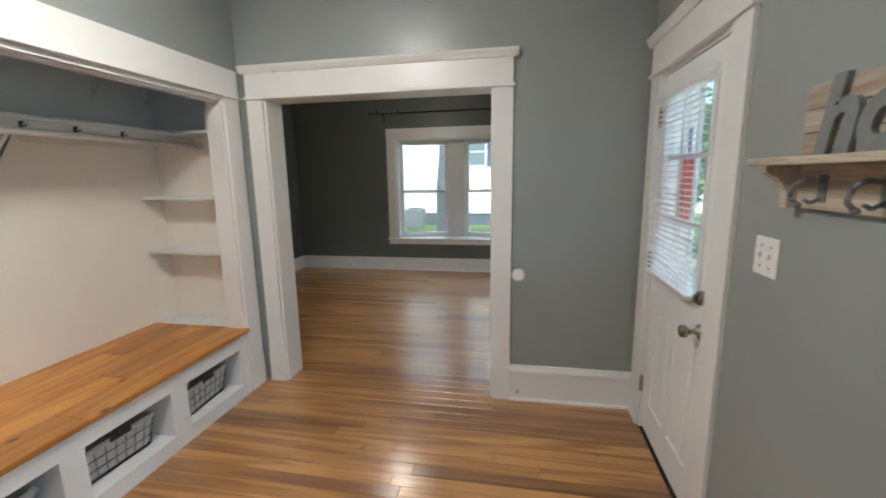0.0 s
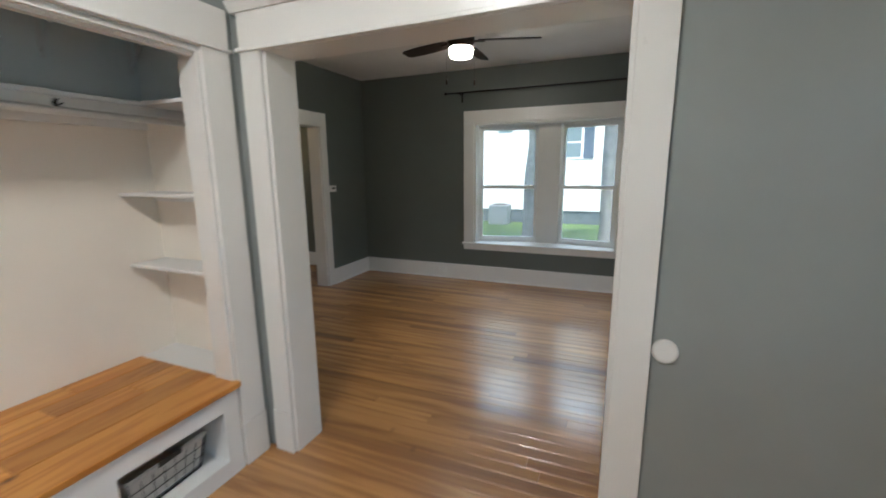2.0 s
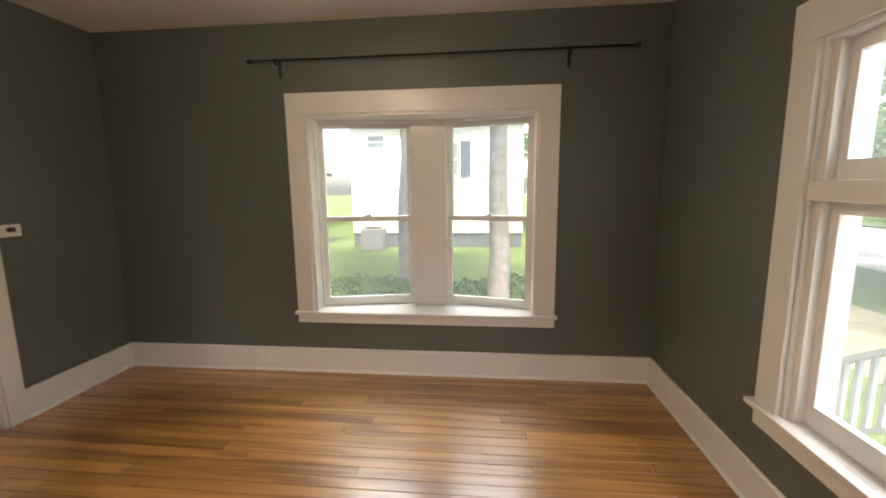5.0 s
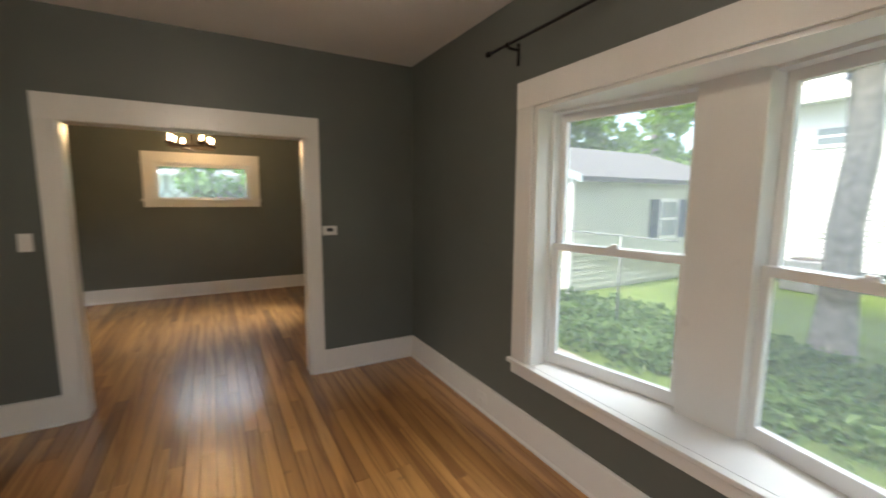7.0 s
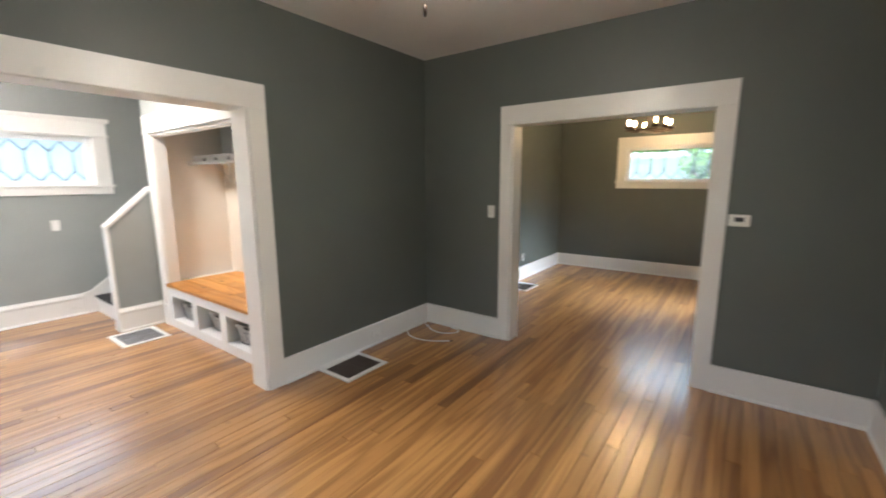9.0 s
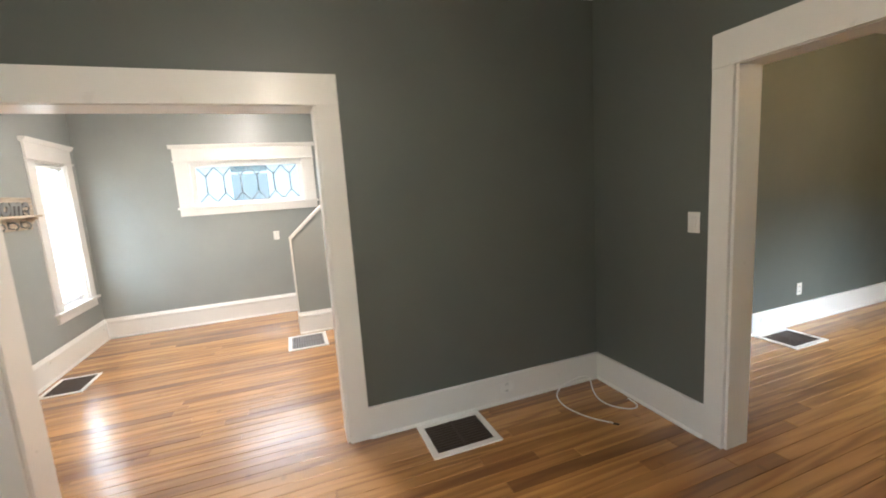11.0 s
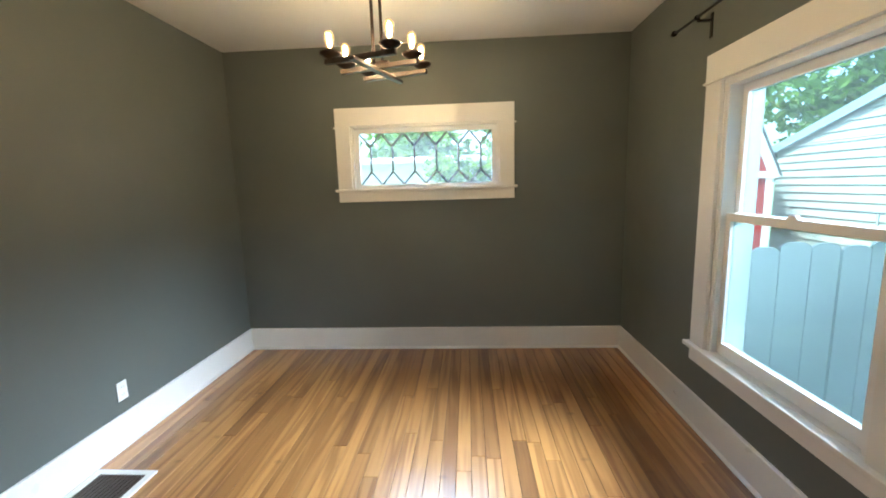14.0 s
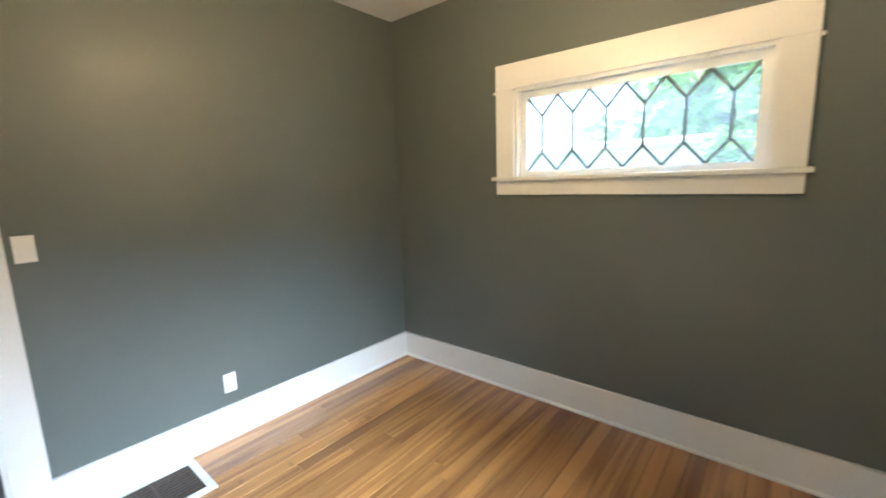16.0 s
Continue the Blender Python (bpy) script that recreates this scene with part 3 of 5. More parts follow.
# living room, front: tall fixed light under a transom
e = thing("window_2", "large white front window with transom light above", "window", (XR, 0, 0), -90, kind="structure")
u0, u1 = -FY1, -FY0
casing(e, u0, u1, FZ0 + 0.026, FZ1, side=0.14, head=0.16)
jambs(e, u0, u1, FZ0, FZ1, 0.0, 0.2)
stool_and_apron(e, u0, u1, FZ0, 0.14, horn=0.03)
part("transom_bar", boxes((u0 + 0.018, -0.012, 1.455, u1 - 0.018, 0.12, 1.535), bevel=0.004), TRIM, e)
part("stop_bead", boxes((u0 + 0.018, 0.02, FZ0 + 0.03, u0 + 0.05, 0.06, 1.455), (u1 - 0.05, 0.02, FZ0 + 0.03, u1 - 0.018, 0.06, 1.455), (u0 + 0.018, 0.02, 1.535, u0 + 0.05, 0.06, FZ1 - 0.018), (u1 - 0.05, 0.02, 1.535, u1 - 0.018, 0.06, FZ1 - 0.018)), TRIM, e)
sash(e, u0 + 0.03, u1 - 0.03, FZ0 + 0.03, 1.455, 0.06, bottom=0.09, stile=0.06, name="lower_sash")
sash(e, u0 + 0.03, u1 - 0.03, 1.535, FZ1 - 0.018, 0.06, bottom=0.075, top=0.055, stile=0.06, name="transom_sash")

# living room, north: two double-hung windows set in a shallow angled bay
e = thing("window_3", "wide white bay window of two angled double-hung sashes", "window", (0, YN, 0), 0, kind="structure")
casing(e, WX0, WX1, WZ0 + 0.026, WZ1, side=0.14, head=0.155)
stool_and_apron(e, WX0, WX1, WZ0, 0.14, apron=0.07, horn=0.02, deep=0.045, inner=0.0)
bay = [(WX0, 0.0), (WX1, 0.0), (WX1, 0.17), (0.86, 0.36), (0.53, 0.36), (WX0, 0.17)]
part("bay_seat", prism(bmesh.new(), bay, "z", WZ0, WZ0 + 0.026), TRIM, e)
part("bay_soffit", prism(bmesh.new(), bay, "z", WZ1 - 0.02, WZ1), TRIM, e)
part("bay_jamb", boxes((WX0, 0.0, WZ0 + 0.026, WX0 + 0.025, 0.17, WZ1 - 0.02)), TRIM, e)
part("bay_jamb", boxes((WX1 - 0.025, 0.0, WZ0 + 0.026, WX1, 0.17, WZ1 - 0.02)), TRIM, e)
part("bay_post", prism(bmesh.new(), [(0.555, 0.245), (0.83, 0.245), (0.86, 0.36), (0.53, 0.36)], "z", WZ0 + 0.026, WZ1 - 0.02), TRIM, e)
part("bay_roof", prism(bmesh.new(), [(WX0, 0.2), (WX1, 0.2), (WX1, 0.3), (0.9, 0.5), (0.5, 0.5), (WX0, 0.3)], "z", WZ1 + 0.002, WZ1 + 0.1), SIDING, e)
part("bay_base", prism(bmesh.new(), [(WX0, 0.2), (WX1, 0.2), (WX1, 0.21), (0.86, 0.37), (0.53, 0.37), (WX0, 0.21)], "z", -0.75, WZ0 - 0.002), SIDING, e)
for a, b in (((WX0 + 0.025, 0.11), (0.57, 0.26)), ((0.815, 0.26), (WX1 - 0.025, 0.11))):
    run = math.hypot(b[0] - a[0], b[1] - a[1])
    w = thing("bay_sash", "white double-hung sash pair of the bay", "window", (a[0], YN + a[1], 0), math.degrees(math.atan2(b[1] - a[1], b[0] - a[0])), kind="structure")
    double_hung(w, 0.0, run, WZ0 + 0.028, WZ1 - 0.02, 1.265, y=0.03, st=0.016)


def leaded(e, u0, u1, z0, z1, y, n):
    """A leaded light: came in a row of tall lozenge heads."""
    bm = bmesh.new()
    step, low, high = (u1 - u0) / n, z0 + 0.115 * (z1 - z0) / 0.46, z1 - 0.12 * (z1 - z0) / 0.46
    r = 0.0095
    for k in range(n):
        a, m, b = u0 + k * step, u0 + (k + 0.5) * step, u0 + (k + 1) * step
        for p, q in (((a, z1), (m, high)), ((m, high), (b, z1)), ((m, high), (m, low)), ((m, low), (a, z0)), ((m, low), (b, z0))):
            rod(bm, (p[0], y, p[1]), (q[0], y, q[1]), r, r, 6)
    part("lead_came", bm, LEAD, e, "gray lead came in lozenges")


# dining room, west: high leaded window
e = thing("window_4", "high white window with leaded lozenge glass", "window", (XD, 0, 0), 90, kind="structure")
casing(e, SY0, SY1, SZ0 + 0.022, SZ1, side=0.13, head=0.155, bead=False)
jambs(e, SY0, SY1, SZ0, SZ1, 0.0, 0.2)
stool_and_apron(e, SY0, SY1, SZ0 - 0.004, 0.13, apron=0.092, horn=0.025, deep=0.045, inner=0.06)
sash(e, SY0 + 0.018, SY1 - 0.018, SZ0 + 0.022, SZ1 - 0.018, 0.05, stile=0.044, top=0.042, bottom=0.034, glass=LEADED_GLASS)
leaded(e, SY0 + 0.062, SY1 - 0.062, SZ0 + 0.056, SZ1 - 0.060, 0.066, 6)
part("corner_screw", boxes((SY1 + 0.132, -0.024, SZ1 - 0.02, SY1 + 0.145, -0.01, SZ1 - 0.005), (SY0 - 0.145, -0.024, SZ1 - 0.02, SY0 - 0.132, -0.01, SZ1 - 0.005)), TRIM, e)

# foyer, south: high leaded window
e = thing("window_5", "high white foyer window with leaded lozenge glass", "window", (0, YF, 0), 180, kind="structure")
casing(e, -PX1, -PX0, PZ0 + 0.022, PZ1, side=0.14, head=0.16, crown=True)
jambs(e, -PX1, -PX0, PZ0, PZ1, 0.0, 0.2)
stool_and_apron(e, -PX1, -PX0, PZ0 - 0.004, 0.14, apron=0.085, horn=0.02, deep=0.04, inner=0.06)
sash(e, -PX1 + 0.018, -PX0 - 0.018, PZ0 + 0.022, PZ1 - 0.018, 0.05, stile=0.06, top=0.05, bottom=0.045, glass=LEADED_GLASS)
leaded(e, -PX1 + 0.078, -PX0 - 0.078, PZ0 + 0.067, PZ1 - 0.068, 0.066, 6)

# foyer, front: double-hung window with blinds
e = thing("window_6", "white double-hung foyer window", "window", (XR, 0, 0), -90, kind="structure")
casing(e, -QY1, -QY0, QZ0 + 0.026, QZ1, side=0.13, head=0.16, crown=True)
jambs(e, -QY1, -QY0, QZ0, QZ1, 0.0, 0.2)
stool_and_apron(e, -QY1, -QY0, QZ0, 0.13)
double_hung(e, -QY1 + 0.02, -QY0 - 0.02, QZ0 + 0.03, QZ1 - 0.018, 1.29, y=0.08)

# kitchen, south
e = thing("window_7", "white double-hung kitchen window", "window", (0, -3.0, 0), 180, kind="structure")
casing(e, -KX1, -KX0, KZ0 + 0.026, KZ1, side=0.13, head=0.14)
jambs(e, -KX1, -KX0, KZ0, KZ1, 0.0, 0.2)
stool_and_apron(e, -KX1, -KX0, KZ0, 0.13, apron=0.05)
double_hung(e, -KX1 + 0.02, -KX0 - 0.02, KZ0 + 0.03, KZ1 - 0.018, 1.5)


def blinds(name, at, rot, u0, u1, z0, z1, y, pitch, tilt, label):
    e = thing(name, label, "blinds", at, rot)
    part("headrail", boxes((u0, y - 0.022, z1 - 0.03, u1, y + 0.022, z1), bevel=0.003), PLASTIC, e)
    part("bottom_rail", boxes((u0, y - 0.016, z0, u1, y + 0.016, z0 + 0.016), bevel=0.003), PLASTIC, e)
    s, c = 0.0125 * math.sin(tilt), 0.0125 * math.cos(tilt)
    me = None
    z = z1 - 0.045
    while z > z0 + 0.025:
        if me is None:
            bm = bmesh.new()
            prism(bm, [(-c, -s), (0, 0.0022), (c, s), (c, s + 0.0012), (0, 0.0036), (-c, -s + 0.0012)], "x", u0 + 0.004, u1 - 0.004)
            me = mesh_of("slat", bm, PLASTIC)
        o = new("slat", me)
        o.parent = e
        o.location = (0, y, z)
        z -= pitch
    bm = bmesh.new()
    for u in (u0 + 0.1, u1 - 0.1):
        rod(bm, (u, y - 0.013, z0), (u, y - 0.013, z1), 0.0012, seg=5)
    rod(bm, (u0 + 0.03, y - 0.025, z0 + 0.3), (u0 + 0.03, y - 0.025, z1 - 0.01), 0.003, seg=6)
    part("cord", bm, PLASTIC, e)
    return e


blinds("window_blinds", (XR, 0, 0), -90, -QY1 + 0.03, -QY0 - 0.03, QZ0 + 0.08, QZ1 - 0.03, 0.035, 0.021, 0.5, "white slatted blinds, lowered over the foyer window")

# ---- front door ----
e = thing("front_door_casing", "white moulded casing round the front door", "door casing", (XR, 0, 0), -90, kind="structure")
casing(e, -DY1, -DY0, 0, 2.03, side=0.14, head=0.165, crown=True)
jambs(e, -DY1, -DY0, 0, 2.03, 0.0, 0.2, 0.02, False)
part("threshold", boxes((-DY1, 0.02, 0, -DY0, 0.2, 0.015)), BRASS, e)
d = thing("door_1", "closed white front door with half-light window and panels", "door", (XR, 0, 0), -90, kind="structure")
u0, u1 = -DY1 + 0.022, -DY0 - 0.022
g0, g1, gz0, gz1 = u0 + 0.06, u1 - 0.128, 0.98, 1.89
bm = slab_with_holes("y", 0.012, 0.055, u0, u1, 0.018, 2.005, [(g0, g1, gz0, gz1), (u0 + 0.10, u0 + 0.325, 0.2, 0.80), (u1 - 0.325, u1 - 0.10, 0.2, 0.80)])
part("door_slab", bm, TRIM_COOL, d)
for a, b in ((u0 + 0.10, u0 + 0.325), (u1 - 0.325, u1 - 0.10)):
    bm = boxes((a, 0.022, 0.2, b, 0.045, 0.80))
    box(bm, a + 0.035, 0.014, 0.235, b - 0.035, 0.03, 0.765, bevel=0.006)
    part("raised_panel", bm, TRIM_COOL, d)
part("glazing_frame", slab_with_holes("y", 0.002, 0.014, g0 - 0.03, g1 + 0.03, gz0 - 0.03, gz1 + 0.03, [(g0, g1, gz0, gz1)]), TRIM_COOL, d)
g = part("pane", boxes((g0, 0.032, gz0, g1, 0.036, gz1)), GLASS, d)
g.visible_shadow = False
bm = bmesh.new()
for k in (1, 2):
    box(bm, g0 + (g1 - g0) * k / 3 - 0.01, 0.026, gz0, g0 + (g1 - g0) * k / 3 + 0.01, 0.042, gz1)
    box(bm, g0, 0.026, gz0 + (gz1 - gz0) * k / 3 - 0.01, g1, 0.042, gz0 + (gz1 - gz0) * k / 3 + 0.01)
part("muntins", bm, TRIM_COOL, d)
uk = 0.858
k1 = part("door_knob", lathe(bmesh.new(), [(0.032, 0.012), (0.032, 0.004), (0.012, 0.0), (0.011, -0.03), (0.024, -0.04), (0.028, -0.052), (0.024, -0.066), (0.006, -0.07)], (uk, 0, 0.86), 20, "y"), NICKEL, d, "brushed nickel round knob")
part("deadbolt", lathe(bmesh.new(), [(0.031, 0.012), (0.031, -0.006), (0.024, -0.014), (0.004, -0.016)], (uk, 0, 1.005), 20, "y"), NICKEL, d, "brushed nickel deadbolt")
part("thumb_turn", boxes((uk - 0.004, -0.03, 0.988, uk + 0.004, -0.012, 1.022), bevel=0.002), NICKEL, d)
for z in (0.28, 1.04, 1.80):
    bm = boxes((u0 - 0.03, -0.004, z - 0.045, u0 + 0.006, 0.004, z + 0.045), bevel=0.001)
    rod(bm, (u0 - 0.006, -0.006, z - 0.05), (u0 - 0.006, -0.006, z + 0.05), 0.007, seg=10)
    part("hinge", bm, BRASS, d, "tarnished brass hinge")
blinds("door_blinds", (XR, 0, 0), -90, g0 - 0.01, g1 + 0.03, 0.985, 1.90, -0.03, 0.026, 0.1, "white mini blinds on the front door window")
o = thing("hanging_tag", "orange plastic bag hung outside the door glass", "bag", (XR, 0, 0), -90)
part("bag", boxes((g0 + 0.09, 0.060, 1.28, g0 + 0.28, 0.075, 1.60), bevel=0.006), ORANGE, o)
part("hook_tape", boxes((g0 + 0.17, 0.056, 1.58, g0 + 0.20, 0.064, 1.72), (g0 + 0.11, 0.056, 1.58, g0 + 0.13, 0.064, 1.64), bevel=0.002), BLUE, o)

# ---- bench nook ----
e = thing("nook_casing", "white casing and head round the bench nook", "door casing", (XF, 0, 0), 90, kind="structure")
casing(e, -2.0, -0.18, 0, HEAD, side=0.14, head=0.175, crown=False, bead=True, plinth=True)
jambs(e, -2.0, -0.18, 0, HEAD, 0.0, 0.12, 0.016, False)
bm = boxes((-2.0, -0.006, HEAD - 0.03, -0.18, 0.02, HEAD - 0.016), (-2.0, 0.02, HEAD - 0.045, -0.18, 0.05, HEAD - 0.016), (-2.0, 0.05, HEAD - 0.03, -0.18, 0.1, HEAD - 0.016))
part("head_moulding", bm, TRIM, e)

b = thing("storage_bench", "built-in white bench with three open cubbies", "bench")
part("face_frame", slab_with_holes("x", -0.215, -0.183, -1.984, -0.196, 0, 0.445, [(-0.75, -0.28, 0.09, 0.355), (-1.325, -0.86, 0.09, 0.355), (-1.9, -1.43, 0.09, 0.355)]), TRIM_COOL, b)
part("cubby_floor", boxes((-0.94, -1.98, 0.06, -0.215, -0.2, 0.088)), TRIM_COOL, b)
part("back_panel", boxes((-0.949, -1.98, 0.088, -0.93, -0.2, 0.445)), TRIM_COOL, b)
for y0, y1 in ((-0.28, -0.2), (-0.86, -0.75), (-1.43, -1.325), (-1.98, -1.9)):
    part("divider", boxes((-0.93, y0, 0.088, -0.215, y1, 0.445)), TRIM_COOL, b)
part("end_ledge", boxes((-0.949, -0.176, 0, -0.325, 0.033, 0.47), bevel=0.003), TRIM_COOL, b)
part("end_ledge", boxes((-0.949, -2.098, 0, -0.325, -1.99, 0.47), bevel=0.003), TRIM_COOL, b)
t = thing("bench_top", "orange-stained knotty pine plank bench top", "bench top")
rows = [-0.945, -0.80, -0.655, -0.51, -0.365, -0.165]
cuts = [(-1.2, -0.55), (-0.7,), (-1.45, -0.42), (-0.95,), (-1.3,)]
for (x0, x1), cc in zip(zip(rows, rows[1:]), cuts):
    ys = [-1.98, *cc, -0.178]
    for y0, y1 in zip(ys, ys[1:]):
        part("plank", boxes((x0 + 0.0015, y0 + 0.001, 0.447, x1 - 0.0015, y1 - 0.001, 0.476), bevel=0.0035), BENCH_WOOD, t)


def basket():
    e = thing("wire_basket", "black wire basket with pale linen liner", "basket", (0, 0, 0), 0, group="baskets in the bench cubbies")
    hw, hd, h = 0.185, 0.145, 0.168
    k = 0.86
    bm = bmesh.new()
    r = 0.0017
    for z, f, rr in ((0.004, k, 0.004), (0.058, 0.905, r), (0.112, 0.95, r), (h, 1.0, 0.004)):
        c = [(-hd * f, -hw * f, z), (hd * f, -hw * f, z), (hd * f, hw * f, z), (-hd * f, hw * f, z)]
        tube(bm, c + [c[0]], rr, 6)
    for j in range(8):
        s = -1 + 2 * j / 7
        for x in (-1, 1):
            rod(bm, (x * hd * k, s * hw * k, 0.004), (x * hd, s * hw, h), r, r, 5)
    for j in range(6):
        s = -1 + 2 * j / 5
        for y in (-1, 1):
            rod(bm, (s * hd * k, y * hw * k, 0.004), (s * hd, y * hw, h), r, r, 5)
    part("wire_frame", bm, BLACK_METAL, e, "black wire grid")
    bm = bmesh.new()
    a, bq = 0.965, 1.03
    lo = [(-hd * k * a, -hw * k * a, 0.01), (hd * k * a, -hw * k * a, 0.01), (hd * k * a, hw * k * a, 0.01), (-hd * k * a, hw * k * a, 0.01)]
    outs = [lo, [(-hd * a, -hw * a, h - 0.01), (hd * a, -hw * a, h - 0.01), (hd * a, hw * a, h - 0.01), (-hd * a, hw * a, h - 0.01)],
            [(-hd * bq, -hw * bq, h - 0.012), (hd * bq, -hw * bq, h - 0.012), (hd * bq, hw * bq, h - 0.012), (-hd * bq, hw * bq, h - 0.012)],
            [(-hd * bq, -hw * bq, h + 0.012), (hd * bq, -hw * bq, h + 0.012), (hd * bq, hw * bq, h + 0.012), (-hd * bq, hw * bq, h + 0.012)],
            [(-hd * 0.93, -hw * 0.93, h + 0.012), (hd * 0.93, -hw * 0.93, h + 0.012), (hd * 0.93, hw * 0.93, h + 0.012), (-hd * 0.93, hw * 0.93, h + 0.012)],
            [(-hd * 0.8, -hw * 0.8, 0.016), (hd * 0.8, -hw * 0.8, 0.016), (hd * 0.8, hw * 0.8, 0.016), (-hd * 0.8, hw * 0.8, 0.016)]]
    rings = [[bm.verts.new(p) for p in ring] for ring in outs]
    bm.faces.new(rings[0][::-1])
    bm.faces.new(rings[-1])
    for p, q in zip(rings, rings[1:]):
        for j in range(4):
            bm.faces.new((p[j], p[(j + 1) % 4], q[(j + 1) % 4], q[j]))
    bmesh.ops.bevel(bm, geom=[ed for ed in bm.edges], offset=0.006, segments=2, affect="EDGES")
    part("liner", bm, FABRIC, e, "pale linen liner folded over the rim")
    # dropped hand-hold at the front
    part("handle_slot", boxes((hd * 1.0, -0.055, h - 0.012, hd * 1.045, 0.055, h + 0.0145), bevel=0.003), FABRIC_DARK, e, "dark hand-hold notch")
    return e


bk = basket()
bk.matrix_world = pose(-0.40, -0.52, 0.09, 0, 0, 4)
copy_thing(bk, pose(-0.41, -1.09, 0.09, 0, 0, -3))
copy_thing(bk, pose(-0.40, -1.66, 0.09, 0, 0, 2))

s = thing("closet_shelf", "white L-shaped closet shelf across the nook", "shelf")
part("shelf_board", boxes((-0.948, -2.098, 1.815, -0.62, 0.033, 1.835), bevel=0.003), TRIM_COOL, s)
part("side_board", boxes((-0.618, -0.19, 1.815, -0.322, 0.033, 1.835), bevel=0.003), TRIM_COOL, s)
part("wall_cleat", boxes((-0.948, -2.098, 1.735, -0.93, 0.033, 1.813), bevel=0.002), TRIM, s)
for y in (-1.0, -1.9):
    bm = boxes((-0.928, y - 0.012, 1.54, -0.915, y + 0.012, 1.813), (-0.915, y - 0.012, 1.795, -0.64, y + 0.012, 1.813))
    prism(bm, [(-0.915, 1.55), (-0.915, 1.60), (-0.70, 1.795), (-0.74, 1.795)], "y", y - 0.01, y + 0.01)
    part("shelf_bracket", bm, TRIM, s)
part("fascia", boxes((-0.640, -2.098, 1.742, -0.622, 0.033, 1.813), bevel=0.002), TRIM, s)
for y in (-0.52, -0.785, -1.03, -1.296, -1.56, -1.82):
    bm = boxes((-0.622, y - 0.007, 1.768, -0.619, y + 0.007, 1.800), bevel=0.001)
    tube(bm, [(-0.619, y, 1.792), (-0.608, y, 1.793), (-0.603, y, 1.800)], 0.0032, 6)
    tube(bm, [(-0.604, y - 0.016, 1.786), (-0.610, y - 0.010, 1.778), (-0.619, y, 1.778), (-0.610, y + 0.010, 1.778), (-0.604, y + 0.016, 1.786)], 0.0032, 6)
    part("coat_hook", bm, BRONZE, s, "small dark coat hook")
r = thing("closet_rod", "white painted wooden closet rod", "closet rod")
part("pole", rod(bmesh.new(), (-0.585, -2.098, 1.750), (-0.585, 0.033, 1.750), 0.016, seg=16), TRIM, r)
for y in (-2.09, 0.022):
    part("socket", lathe(bmesh.new(), [(0.03, -0.01), (0.03, 0.01)], (-0.585, y, 1.750), 16, "y"), TRIM, r)
part("rod_bracket", boxes((-0.620, -1.165, 1.735, -0.612, -1.135, 1.800), (-0.620, -1.165, 1.732, -0.575, -1.135, 1.7385)), TRIM, r)
for z in (1.398, 1.012):
    c = thing("corner_shelf", "small white shelf in the nook's end", "shelf", group="nook end shelves")
    part("board", boxes((-0.93, -0.165, z - 0.018, -0.325, 0.033, z), bevel=0.003), TRIM_COOL, c)
    part("cleat", boxes((-0.93, 0.015, z - 0.055, -0.4, 0.033, z - 0.019)), TRIM_COOL, c)
u = thing("upper_shelf", "white upper nook shelf on painted iron brackets", "shelf")
part("shelf_board", boxes((-0.948, -2.098, 2.205, -0.66, 0.033, 2.225), bevel=0.003), TRIM_COOL, u)
for y in (-1.75, -1.32, -0.88, -0.38, 0.0):
    bm = boxes((-0.949, y - 0.010, 2.02, -0.943, y + 0.010, 2.204), (-0.949, y - 0.010, 2.198, -0.70, y + 0.010, 2.204))
    tube(bm, [(-0.945, y, 2.05), (-0.90, y, 2.10), (-0.85, y, 2.16), (-0.76, y, 2.2)], 0.007, 6)
    part("shelf_bracket", bm, TRIM_COOL, u)

# ---- foyer things ----
k = thing("knee_wall", "light gray half wall with sloped white cap beside stairs", "half wall", kind="structure")
bm = prism(bmesh.new(), [(-0.32, 0), (0.20, 0), (0.20, 1.095), (-0.20, 1.46), (-0.32, 1.46)], "y", -2.3, -2.205)
part("panel", bm, WALL_FOYER, k)
bm = prism(bmesh.new(), [(0.225, 1.09), (0.225, 1.115), (-0.20, 1.50), (-0.20, 1.462), (0.20, 1.097)], "y", -2.315, -2.19)
part("cap", bm, TRIM, k)
part("end_post", boxes((0.20, -2.31, 0, 0.222, -2.195, 1.09), bevel=0.003), TRIM, k)

st = thing("staircase", "white stairs with dark carpeted treads going up", "staircase", kind="structure")
for i in range(9):
    x1 = 0.12 - 0.26 * i
    z1 = 0.19 * (i + 1)
    part("riser", boxes((x1 - 0.26, YF + 0.03, 0 if i == 0 else z1 - 0.19, x1, -2.303, z1 - 0.012)), TRIM, st)
    part("tread", boxes((x1 - 0.26, YF + 0.03, z1 - 0.012, x1 + 0.02, -2.303, z1 + 0.012), bevel=0.005), STAIR_CARPET, st, "dark carpeted tread")
part("skirt_board", prism(bmesh.new(), [(0.24, 0), (0.24, 0.25), (0.16, 0.27), (-2.2, 2.0), (-2.29, 2.0), (-2.29, 0)], "y", YF + 0.001, YF + 0.024), TRIM, st)


